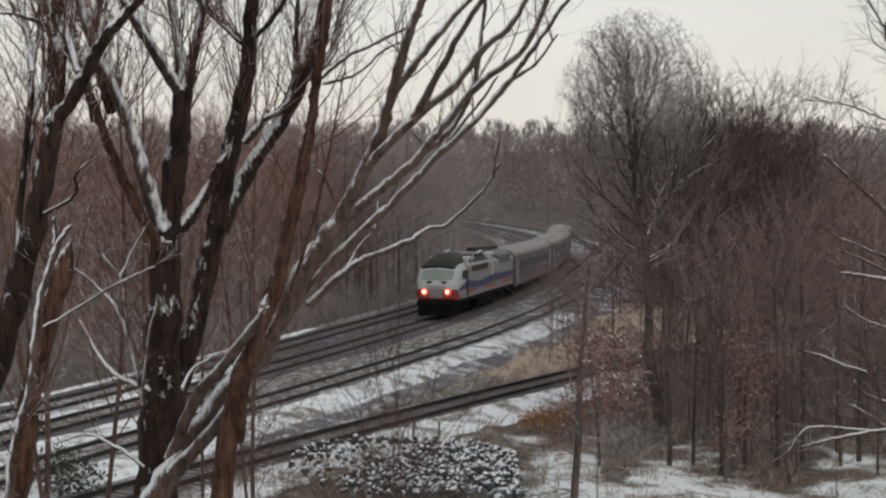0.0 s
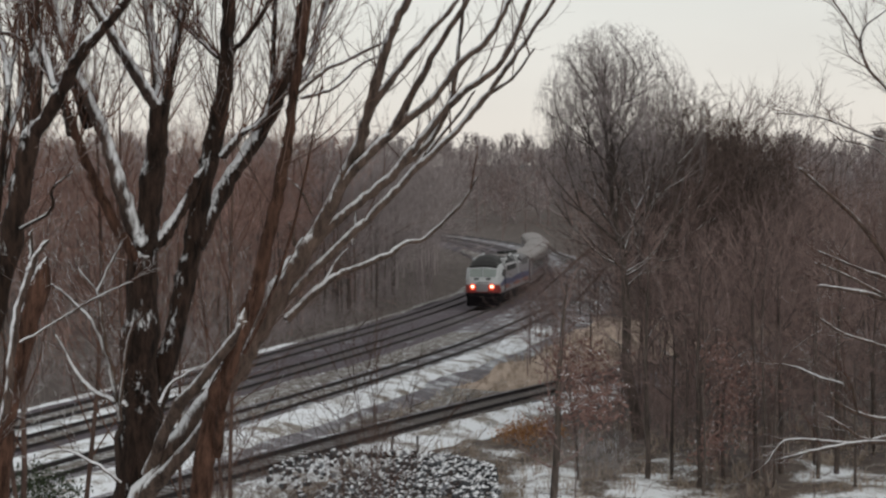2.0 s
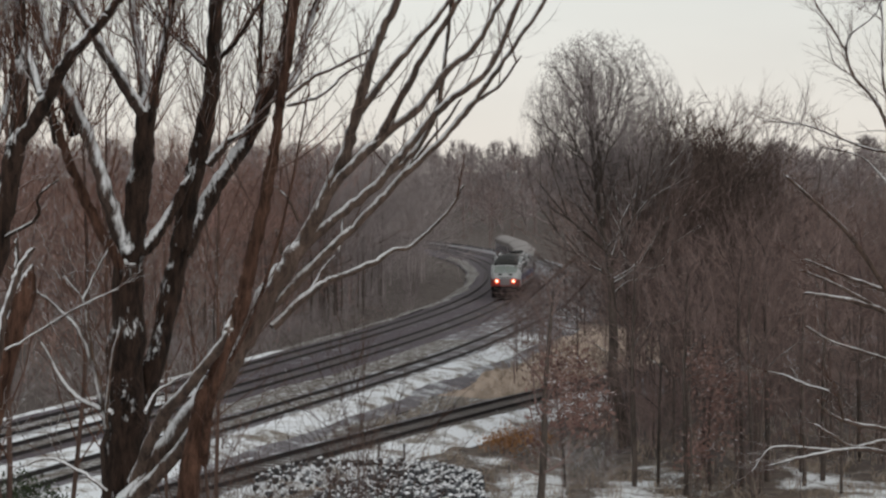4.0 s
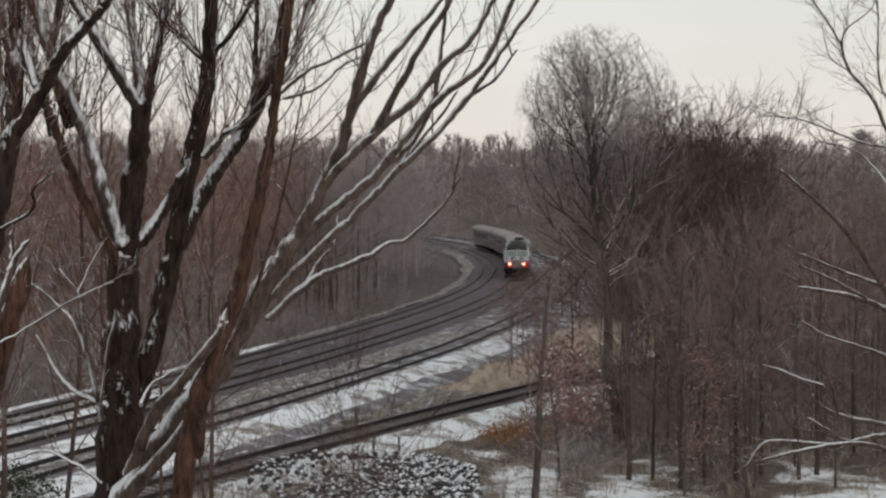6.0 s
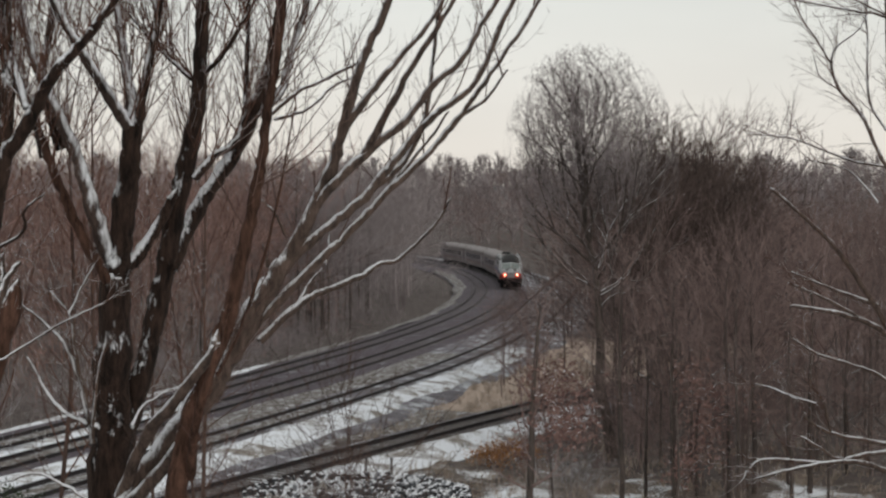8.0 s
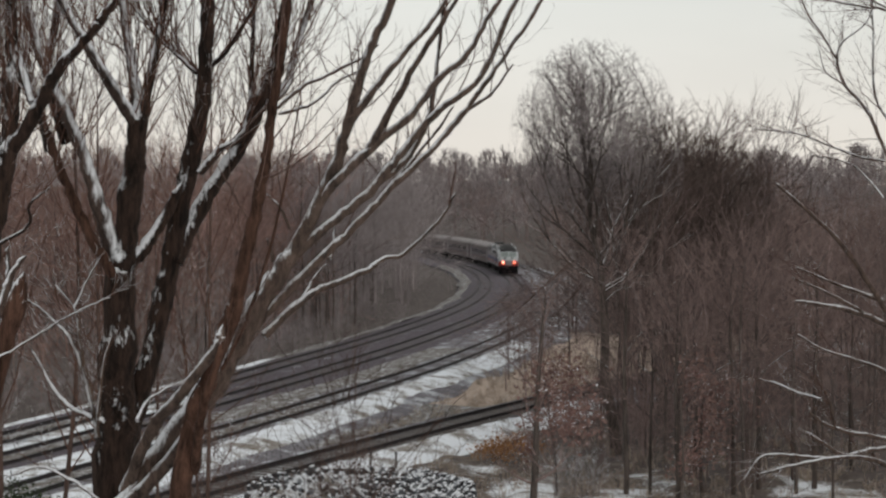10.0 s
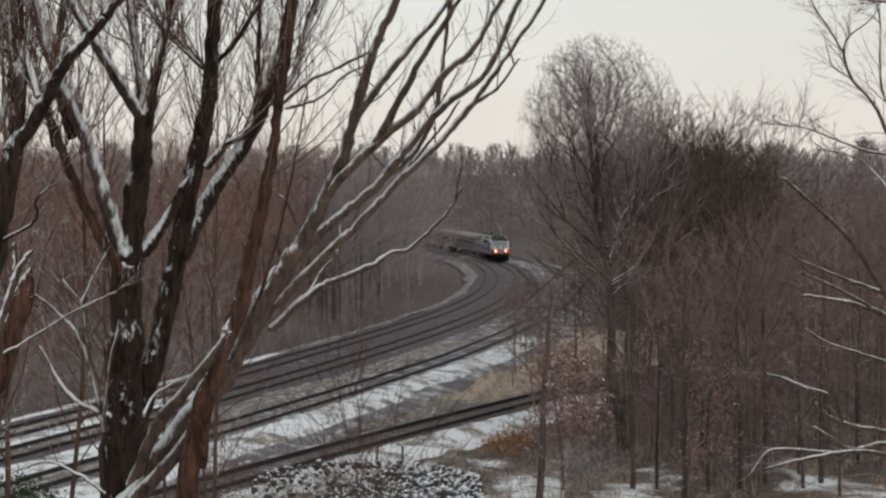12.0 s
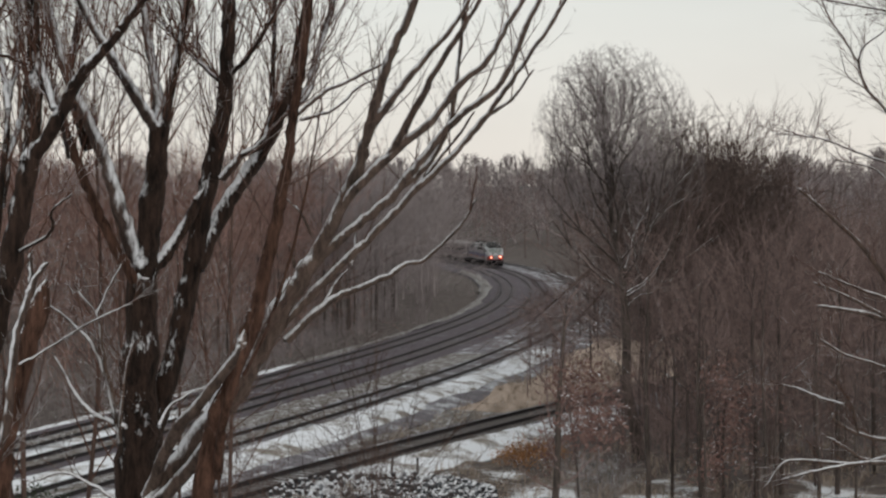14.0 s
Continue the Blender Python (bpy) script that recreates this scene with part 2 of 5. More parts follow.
def part(name, bm, material, parent, label="", smooth=False):
    me = bpy.data.meshes.new(name)
    bm.to_mesh(me)
    bm.free()
    return solid(name, me, material, parent, label, smooth)


def tube(points, radii, sides, point=False):
    """Points and triangles of a tapered tube along a line; point: it ends in a tip."""
    p = np.asarray(points, float)
    r = np.asarray(radii, float)
    d = np.gradient(p, axis=0)
    d /= np.linalg.norm(d, axis=1)[:, None] + 1e-9
    ref = np.array([0.31, 0.95, 0.05]) if abs(d[0, 1]) < 0.8 else np.array([1.0, 0.05, 0.1])
    u = np.cross(d, ref)
    u /= np.linalg.norm(u, axis=1)[:, None] + 1e-9
    w = np.cross(d, u)
    a = np.arange(sides) * (2 * math.pi / sides)
    ring = u[:, None, :] * np.cos(a)[None, :, None] + w[:, None, :] * np.sin(a)[None, :, None]
    v = (p[:, None, :] + ring * r[:, None, None]).reshape(-1, 3)
    i = (np.arange(len(p) - 1)[:, None] * sides + np.arange(sides)[None, :])
    j = (np.arange(len(p) - 1)[:, None] * sides + (np.arange(sides) + 1)[None, :] % sides)
    if point:
        v = np.concatenate([v[:(len(p) - 1) * sides], p[-1:]])
        last = np.stack([i[-1], j[-1], np.full(sides, (len(p) - 1) * sides)], -1)
        i, j = i[:-1], j[:-1]
    f = np.concatenate([np.stack([i, j, j + sides], -1).reshape(-1, 3), np.stack([i, j + sides, i + sides], -1).reshape(-1, 3)])
    return v, np.concatenate([f, last]) if point else f


class Bundle:
    """Collects tubes and other quads into one mesh."""

    def __init__(self):
        self.v, self.f, self.n = [], [], 0

    def add(self, v, f):
        self.v.append(np.asarray(v, float))
        self.f.append(np.asarray(f) + self.n)
        self.n += len(v)

    def tube(self, points, radii, sides=3, point=False):
        self.add(*tube(points, radii, sides, point))

    def arrays(self):
        return np.concatenate(self.v), np.concatenate(self.f)

    def mesh(self, name):
        return mesh_of(name, *self.arrays())


def box_bm(bm, x0, x1, y0, y1, z0, z1, bevel=0.0):
    r = bmesh.ops.create_cube(bm, size=1.0)
    for v in r["verts"]:
        v.co = Vector(((x0 + x1) / 2 + v.co.x * (x1 - x0), (y0 + y1) / 2 + v.co.y * (y1 - y0), (z0 + z1) / 2 + v.co.z * (z1 - z0)))
    if bevel:
        es = list({e for v in r["verts"] for e in v.link_edges})
        bmesh.ops.bevel(bm, geom=es, offset=bevel, segments=2, affect="EDGES", profile=0.6)


def box(x0, x1, y0, y1, z0, z1, bevel=0.0):
    bm = bmesh.new()
    box_bm(bm, x0, x1, y0, y1, z0, z1, bevel)
    return bm


# ---- the line of the tracks: going away they swing first to one side, then bend back ----
def line_x(d):
    u = (np.clip(d, 45, 380) - 200) / 100
    x = LINE[0] + LINE[1] * u + LINE[2] * u ** 2 + LINE[3] * u ** 3 + LINE[4] * u ** 4
    slope_far = (LINE[1] + 2 * LINE[2] * 1.8 + 3 * LINE[3] * 1.8 ** 2 + 4 * LINE[4] * 1.8 ** 3) / 100
    slope_near = (LINE[1] - 2 * LINE[2] * 1.55 + 3 * LINE[3] * 1.55 ** 2 - 4 * LINE[4] * 1.55 ** 3) / 100
    return x + slope_far * np.maximum(d - 380, 0) + slope_near * np.minimum(d - 45, 0)


LINE = (14.6443, 9.4236, -10.2631, -0.5002, 0.0936)
ALONG = np.arange(20.0, 760.0, 1.0)
CENTRE = np.stack([line_x(ALONG), ALONG], -1)
_d = np.gradient(CENTRE, axis=0)
_d /= np.linalg.norm(_d, axis=1)[:, None]
SIDE = np.stack([_d[:, 1], -_d[:, 0]], -1)             # to the right of the way out
RUN = np.concatenate([[0], np.cumsum(np.linalg.norm(np.diff(CENTRE, axis=0), axis=1))])


def rise(d):
    """The line climbs gently once it is well into the bend."""
    return 1.1 * np.clip((np.minimum(d, 420) - 170) / 126, 0, None) ** 1.3


def spur_x(d):
    return -9.3 + 0.475 * (d - 51) + 0.0019 * (d - 51) ** 2


SPUR = np.stack([spur_x(np.arange(25.0, 125.0, 1.0)), np.arange(25.0, 125.0, 1.0)], -1)
_s = np.gradient(SPUR, axis=0)
_s /= np.linalg.norm(_s, axis=1)[:, None]
SPUR_SIDE = np.stack([_s[:, 1], -_s[:, 0]], -1)
CLOSER = 0.78 + 0.22 * np.clip((ALONG - 60) / 45, 0, 1)  # the tracks draw together towards the near end
TRACKS = (-4.1, 0.0, 6.0)


def strip(name, centre, side, profile, material, wobble=0.0, label="", seed=1, category="", kind="structure", drape=False):
    """A long bed: profile gives (offset, height) across; the edges wander by wobble."""
    rng = np.random.default_rng(seed)
    n, k = len(centre), len(profile)
    w = np.zeros((n, k))
    if wobble:
        raw = rng.normal(size=(n + 12, k))
        w = np.stack([np.convolve(raw[:, c], np.ones(7) / 4, "same")[6:6 + n] for c in range(k)], -1) * wobble
    v = np.zeros((n, k, 3))
    for c, (o, h) in enumerate(profile):
        v[:, c, :2] = centre + side * (o + w[:, c])[:, None]
        v[:, c, 2] = h + rise(centre[:, 1])
    if drape:
        crown = np.array([-0.03] + [0.05] * (k - 2) + [-0.03])
        v[:, :, 2] = ground_height(v[:, :, 0], v[:, :, 1]) + crown[None, :]
    i = np.arange(n - 1)[:, None] * k + np.arange(k - 1)[None, :]
    f = np.stack([i, i + 1, i + k + 1, i + k], -1).reshape(-1, 4)
    ob = solid(name, mesh_of(name, v.reshape(-1, 3), f), material, smooth=True)
    return tagged(ob, label, category, kind=kind)


# ---- ground ----
def smooth_step(a, b, x):
    t = np.clip((x - a) / (b - a), 0, 1)
    return t * t * (3 - 2 * t)


def ground_height(x, y):
    r = np.hypot(x, y)
    hill = 7.9 - 2.6 * smooth_step(0, 12, r) - 5.75 * smooth_step(10, 44, r)
    hill = np.where(y < 0, 7.9 - 1.5 * smooth_step(0, 60, r), hill)
    off = x - line_x(np.maximum(y, 20))
    bank = 3.0 * smooth_step(-10, -75, off) + 0.6 * smooth_step(20, 60, off) * smooth_step(90, 160, y)
    bump = 0.12 * np.sin(x * 0.7 + 0.3 * y) + 0.1 * np.sin(0.43 * y - 0.6 * x + 1) + 0.06 * np.sin(1.9 * x + 1.3 * y)
    near_track = np.exp(-((off + 0.5) / 8.0) ** 2)
    far = 11 * smooth_step(360, 760, r) + (12.0 + 2.2 * np.sin(x * 0.011 + 0.7) + 1.2 * np.sin(x * 0.033) + 0.8 * np.sin(x * 0.097)) * smooth_step(580, 860, r) + 2.0 * np.sin(x * 0.021 + 1) * np.sin(x * 0.0073) * smooth_step(380, 600, r)
    return np.where(y < 0, hill, hill + np.where(y > 40, bank, bank * smooth_step(20, 40, y))) + bump * (1 - near_track) * smooth_step(12, 60, r) + far - 0.18 + np.where(y > 0, rise(y), 0) - 0.55 * near_track * smooth_step(40, 60, y)


def build_ground():
    front = np.arange(-24, 24.01, 0.3)
    ang = np.radians(np.concatenate([front, np.arange(27, 334, 5.0)]))
    rad = np.concatenate([[0.0], np.geomspace(1.5, 45, 50), np.geomspace(46, 480, 130), np.geomspace(490, 4200, 60)])
    a, r = np.meshgrid(ang, rad)
    x, y = np.sin(a) * r, np.cos(a) * r
    v = np.stack([x, y, ground_height(x, y)], -1).reshape(-1, 3)
    n, k = a.shape
    i = np.arange(n - 1)[:, None] * k + np.arange(k)[None, :]
    j = np.arange(n - 1)[:, None] * k + (np.arange(k) + 1)[None, :] % k
    f = np.stack([i, i + k, j + k, j], -1).reshape(-1, 4)
    ob = solid("ground", mesh_of("ground", v, f), M["land"], smooth=True)
    px, py = v[:, 0], v[:, 1]
    off = px - line_x(np.maximum(py, 20))
    wave = 2.0 * np.sin(px * 0.9) + 1.2 * np.sin(px * 2.3 + py)
    limit = np.where(px < 0.10 * py, 68, 58.5) + 1.6 * wave
    wide = np.where(py > 0, 1 - smooth_step(-6, 6, py - limit), 1 - smooth_step(40, 90, np.hypot(px, py)))
    wide = wide * np.where(py > 0, smooth_step(-10, -7, off), 1)
    between = smooth_step(10.0, 11.0, off) * smooth_step(1.5, 2.5, spur_x(py) - px) * smooth_step(40, 60, py)
    beyond = px - spur_x(py)
    weeds = smooth_step(2.4, 3.4, beyond) * (1 - smooth_step(7.5, 10.0, beyond)) * smooth_step(46, 52, py)
    wide = wide * (1 - 0.42 * between) * (1 - 0.55 * weeds)
    tan = smooth_step(8.0, 10.5, off) * smooth_step(2.6, 6.0, spur_x(py) - px) * smooth_step(72, 90, py) * (1 - smooth_step(130, 140, py))
    for name, value in (("open_land", wide), ("straw", tan), ("far_off", smooth_step(580, 820, np.hypot(px, py)))):
        ob.data.attributes.new(name, "FLOAT", "POINT").data.foreach_set("value", value.astype(np.float32))
    return tagged(ob, "brown leaf litter and soil patched with thin snow", "ground", kind="structure")


build_ground()
CLOSE = ALONG < 470
C, S = CENTRE[CLOSE], SIDE[CLOSE]
C1 = C + S * (TRACKS[0] * CLOSER[CLOSE])[:, None]
C3 = C + S * (TRACKS[2] * CLOSER[CLOSE])[:, None]
strip("ballast_bed", C, S, [(-8.0, -0.75), (-6.2, -0.24), (-5.2, -0.16), (1.5, -0.16), (2.2, -0.19)], M["dark_ballast"], 0.10, "dark crushed stone ballast under two railway tracks", 2, "ballast")
strip("ballast_bed", C3, S, [(-3.85, -0.194), (-2.6, -0.2), (-1.6, -0.16), (1.6, -0.16), (2.3, -0.25), (4.4, -0.75)], M["ballast"], 0.10, "grey stone ballast dusted with snow under a track", 3, "ballast")
strip("snow_bank", C3[:105], S[:105], [(1.25, -0.17), (1.5, -0.11), (2.3, -0.19), (2.9, -0.33), (3.3, -0.48)], M["snow"], 0.12, "long strip of settled snow beside the ballast", 4, "snow")
strip("snow_bank", C3[51:98], S[51:98], [(-3.8, -0.19), (-3.3, -0.14), (-1.7, -0.14), (-1.1, -0.19)], M["thin_snow"], 0.35, "thin wind-blown snow lying between two tracks", 5, "snow")
strip("snow_bank", C3[:52], S[:52], [(-3.3, -0.186), (-2.9, -0.125), (-1.9, -0.125), (-1.2, -0.186)], M["snow"], 0.3, "settled snow lying between two tracks", 12, "snow")
strip("snow_bank", C1[:66], S[:66], [(0.95, -0.155), (1.15, -0.12), (2.1, -0.12), (2.3, -0.155)], M["snow"], 0.2, "dusting of snow between the first two tracks", 13, "snow")
strip("snow_bank", C1[:88], S[:88], [(-2.95, -0.25), (-2.6, -0.18), (-2.25, -0.17), (-2.0, -0.22)], M["snow"], 0.22, "narrow broken strip of snow along the edge of the woods", 6, "snow")
strip("snow_bank", C1[87:270], S[87:270], [(-3.7, -0.52), (-3.2, -0.31), (-2.7, -0.18), (-2.2, -0.22)], M["thin_snow"], 0.30, "patchy grey snow along the inner edge of the bend", 66, "snow")
for i_, c_ in enumerate((C1, C, C3)):
    strip("snow_bank", c_[:(62, 56, 66)[i_]], S[:(62, 56, 66)[i_]], [(-0.62, -0.165), (-0.45, -0.145), (0.45, -0.145), (0.62, -0.165)], M["thin_snow"], 0.04, "thin snow lying between the rails", 60 + i_, "snow")
strip("spur_bed", SPUR, SPUR_SIDE, [(-3.0, -0.7), (-1.7, -0.2), (1.7, -0.2), (3.4, -0.7)], M["ballast"], 0.12, "grey stone ballast under the siding", 7, "ballast")
strip("snow_bank", SPUR[:60], SPUR_SIDE[:60], [(1.3, -0.19), (1.6, -0.13), (2.2, -0.26), (2.8, -0.44), (3.3, -0.62)], M["snow"], 0.32, "ragged strip of snow along the siding", 8, "snow")
strip("snow_bank", SPUR[30:58], SPUR_SIDE[30:58], [(-6.5, 0), (-5.9, 0), (-5.2, 0), (-4.6, 0), (-4.0, 0), (-3.4, 0), (-2.9, 0)], M["thin_snow"], 0.5, "patchy snow among weeds beside the siding", 10, "snow", drape=True)


def rail_profile(centre, side, off, name_parent):
    prof = [(-0.065, -0.17), (-0.012, -0.13), (-0.036, -0.04), (-0.036, 0.0), (0.036, 0.0), (0.036, -0.04), (0.012, -0.13), (0.065, -0.17)]
    n, k = len(centre), len(prof)
    v = np.zeros((n, k, 3))
    for c, (o, h) in enumerate(prof):
        v[:, c, :2] = centre + side * (off + o)
        v[:, c, 2] = h + rise(centre[:, 1])
    i = np.arange(n - 1)[:, None] * k + np.arange(k - 1)[None, :]
    f = np.stack([i, i + 1, i + k + 1, i + k], -1).reshape(-1, 4)
    return solid("rail", mesh_of("rail", v.reshape(-1, 3), f), M["rail"], name_parent)


def build_track(centre, side, off, seed, label):
    rng = np.random.default_rng(seed)
    root = tagged(new("railway_track"), label, "track", "railway tracks", "structure")
    for g in (-0.7535, 0.7535):
        rail_profile(centre, side, off + g, root)
    b = Bundle()
    run = np.concatenate([[0], np.cumsum(np.linalg.norm(np.diff(centre, axis=0), axis=1))])
    at = np.arange(0.4, min(run[-1], 330), 0.55)
    cx, cy = np.interp(at, run, centre[:, 0]), np.interp(at, run, centre[:, 1])
    sx, sy = np.interp(at, run, side[:, 0]), np.interp(at, run, side[:, 1])
    q = np.array([[-1, -1, 0], [1, -1, 0], [1, 1, 0], [-1, 1, 0], [-1, -1, 1], [1, -1, 1], [1, 1, 1], [-1, 1, 1]], float)
    qf = np.array([[4, 5, 6, 7], [0, 1, 5, 4], [1, 2, 6, 5], [2, 3, 7, 6], [3, 0, 4, 7]])
    for k in range(len(at)):
        p = q * (1.28 + rng.normal() * 0.02, 0.12, 0.1)
        s = np.array((sx[k], sy[k]))
        w = np.array((-s[1], s[0]))
        c = np.array((cx[k], cy[k])) + s * (off + rng.normal() * 0.02)
        v = np.zeros((8, 3))
        v[:, :2] = c + p[:, :1] * s + p[:, 1:2] * w
        v[:, 2] = p[:, 2] - 0.262 + rng.normal() * 0.008 + rise(cy[k])
        b.add(v, qf)
    t = solid("ties", b.mesh("ties"), M["tie"], root)
    t["kind"] = "stuff"
    return root


for i_, off_ in enumerate(TRACKS):
    build_track(C + S * (off_ * CLOSER[CLOSE])[:, None], S, 0.0, 20 + i_, ("dark rusty railway track at the wood's edge", "dark railway track that carries the train", "railway track beside a strip of snow")[i_])
build_track(SPUR, SPUR_SIDE, 0.0, 30, "rusty siding track that runs into the trees")


# ---- bare trees ----
def branch(b, rng, p, d, length, r, level, o):
    """One branch and, level by level, those that spring from it."""
    n = (7, 4, 2, 1)[min(level, 3)] + o.get("fine", 0) * (level > 1)
    pts, q = [p], p
    dd = d.copy()
    for _ in range(n):
        dd = dd + rng.normal(size=3) * o["crook"] * (0.4 if level == 0 else 1) + np.array((0, 0, o["lift"] if level else 0.04))
        dd /= np.linalg.norm(dd)
        q = q + dd * (length / n)
        pts.append(q)
    tip = o["tip"]
    rad = np.maximum(np.linspace(r, r * (0.3 if level == 0 else 0.25), n + 1), tip)
    rad[-1] = tip * 0.6
    b[min(level, 1)].tube(pts, rad, 6 if level == 0 else (4 if level == 1 else 3), level > 0)
    if level >= o["levels"]:
        return
    count = o["kids"][level]
    for k in range(count):
        a = (o["bare"] if level == 0 else 0.2) + (1 - (o["bare"] if level == 0 else 0.2)) * (k + rng.random()) / count
        x = a * n
        i = min(int(x), n - 1)
        s = pts[i] + (pts[i + 1] - pts[i]) * (x - i)
        axis = pts[i + 1] - pts[i]
        axis /= np.linalg.norm(axis)
        turn = k * 2.4 + rng.random() * (0.8 if level < 2 else 6.28)
        u = np.cross(axis, (0.3, 0.9, 0.2))
        u /= np.linalg.norm(u)
        w = np.cross(axis, u)
        out = u * math.cos(turn) + w * math.sin(turn)
        ang = radians(o["angle"][level] * (0.7 + 0.6 * rng.random()))
        nd = axis * math.cos(ang) + out * math.sin(ang)
        ln = length * o["ratio"][level] * (0.6 + 0.7 * rng.random()) * (1.15 - 0.75 * a if level == 0 else 1.1 - 0.4 * a)
        branch(b, rng, s, nd, ln, max(r * (0.32 if level == 0 else 0.5) * (1.1 - 0.6 * a), tip), level + 1, o)


def tree_arrays(seed, height, r, **o):
    base = dict(crook=0.09, lift=0.10, tip=0.012, levels=3, kids=(16, 6, 4), bare=0.3, angle=(42, 38, 38), ratio=(0.42, 0.5, 0.5), lean=0.04)
    base.update(o)
    rng = np.random.default_rng(seed)
    b = (Bundle(), Bundle())
    d = np.array((rng.normal() * base["lean"], rng.normal() * base["lean"], 1.0))
    branch(b, rng, np.array((0.0, 0.0, -0.3)), d / np.linalg.norm(d), height, r, 0, base)
    return b[0].arrays(), b[1].arrays()


def tree_thing(arr, m, label, group, bark_m, twig_m, name="bare_tree"):
    root = tagged(new(name), label, "tree", group)
    solid("trunk", mesh_of("trunk", *arr[0]), bark_m, root, smooth=True)
    solid("crown", mesh_of("crown", *arr[1]), twig_m, root)
    root.matrix_world = m
    return root


def spread(seed, height, r, trunk=0.3, limbs=7, levels=5, open_from=62, open_to=18, fork=27, ratio=0.76, tip=0.012, side=1, crook=0.17, lift=0.06, reach_=0.28, leader=0.8, dome=None, bough=2):
    """A bare tree whose limbs fork again and again; dome rounds the crown (half width, mid height, half height)."""
    rng = np.random.default_rng(seed)
    b = (Bundle(), Bundle())

    def grow(p, d, length, rad, level):
        n = 3 if level <= 1 else (2 if level <= levels - 3 else 1)
        pts, q, dd = [p], p, d
        for _ in range(n):
            dd = dd + rng.normal(size=3) * crook + (0, 0, lift)
            dd = dd / np.linalg.norm(dd)
            q = q + dd * (length / n)
            pts.append(q)
        last = level >= levels
        b[0 if level < bough else 1].tube(pts, np.maximum(np.linspace(rad, rad * 0.72, n + 1), tip * (0.7 if last else 1)), 5 if rad > tip * 5 else 3, last)
        if last:
            return
        u = np.cross(dd, rng.normal(size=3))
        u /= np.linalg.norm(u)
        w = np.cross(dd, u)
        kids = 2 + (rng.random() < 0.35)
        for k in range(kids):
            turn = 6.283 * k / kids + rng.normal() * 0.3
            ang = radians(fork * (0.55 + 0.8 * rng.random()))
            nd = dd * math.cos(ang) + (u * math.cos(turn) + w * math.sin(turn)) * math.sin(ang)
            grow(pts[-1], nd, length * ratio * (0.78 + 0.44 * rng.random()), rad * 0.70, level + 1)
        for _ in range(side):
            i = int(rng.integers(n))
            out = dd * 0.6 + rng.normal(size=3) * 0.5
            grow(pts[i] + (pts[i + 1] - pts[i]) * rng.random(), out / np.linalg.norm(out), length * 0.55, rad * 0.45, level + 2)

    n = 7
    stem = np.zeros((n + 1, 3))
    stem[:, 2] = np.linspace(-0.3, height * leader, n + 1)
    stem[1:, :2] = np.cumsum(rng.normal(size=(n, 2)) * height * 0.006, axis=0)
    thick = np.linspace(r, r * 0.3, n + 1)
    b[0].tube(stem, thick, 7)
    for k in range(limbs):
        a = trunk + (1 - trunk) * (k + 0.6 * rng.random()) / limbs
        x = a * n
        i = min(int(x), n - 1)
        p = stem[i] + (stem[i + 1] - stem[i]) * (x - i)
        f = (a - trunk) / (1 - trunk)
        ang = radians((open_from + (open_to - open_from) * f) * (0.85 + 0.3 * rng.random()))
        turn = 2.4 * k + rng.random() * 0.7
        d = np.array((math.cos(turn) * math.sin(ang), math.sin(turn) * math.sin(ang), math.cos(ang)))
        grow(p, d, height * reach_ * (1.0 - 0.42 * f) * (0.85 + 0.3 * rng.random()), r * (0.27 - 0.10 * f), 1)
    grow(stem[-1], np.array((0.0, 0.0, 1.0)), height * reach_ * 0.55, r * 0.3, 1)
    arrays = [list(q.arrays()) for q in b]
    high = max(v[:, 2].max() for v, f in arrays)
    for q in arrays:
        q[0] = q[0] * (height / high)
        if dome:
            wide_, mid_, tall_ = dome
            c = q[0] - (0, 0, mid_)
            far_ = np.sqrt((c[:, 0] ** 2 + c[:, 1] ** 2) / wide_ ** 2 + np.where(c[:, 2] > 0, c[:, 2] / tall_, c[:, 2] / (2 * tall_)) ** 2) + 1e-6
            pull = np.where(far_ > 0.6, (0.6 + 0.4 * np.tanh((far_ - 0.6) / 0.55)) / far_, 1.0)[:, None]
            q[0] = np.where(c[:, 2:] > -1.2 * tall_, c * pull, c) + (0, 0, mid_)
    return arrays


SLIM = [spread(100 + k, 14, 0.11, 0.22, 9, 5, 50, 14, 26, 0.74, 0.012) for k in range(5)]
POLE = [spread(250 + k, 12, 0.13, 0.5, 8, 4, 50, 14, 27, 0.75, 0.010, reach_=0.2) for k in range(3)]
FULL = [spread(200 + k, 13, 0.13, 0.2, 9, 5, 66, 18, 30, 0.76, 0.012, reach_=0.34) for k in range(3)]
THIN = [spread(300 + k, 14, 0.10, 0.12, 7, 5, 58, 16, 30, 0.75, 0.018) for k in range(6)]
FAR_SCRUB = [spread(370 + k, 7, 0.1, 0.02, 8, 2, 64, 20, 34, 0.8, 0.17, reach_=0.42) for k in range(4)]
FAR = [spread(350 + k, 14, 0.18, 0.06, 13, 3, 62, 16, 34, 0.8, 0.14, reach_=0.30) for k in range(6)]
SCRUB = [spread(420 + k, 4.0, 0.035, 0.04, 5, 4, 58, 20, 32, 0.78, 0.014, reach_=0.4) for k in range(5)]
BRUSH = [spread(400 + k, 4.2, 0.03, 0.04, 5, 4, 55, 18, 30, 0.78, 0.008, reach_=0.4) for k in range(5)]
STEMS = [spread(430 + k, 4.2, 0.014, 0.1, 8, 4, 42, 12, 24, 0.74, 0.0046, reach_=0.4) for k in range(4)]
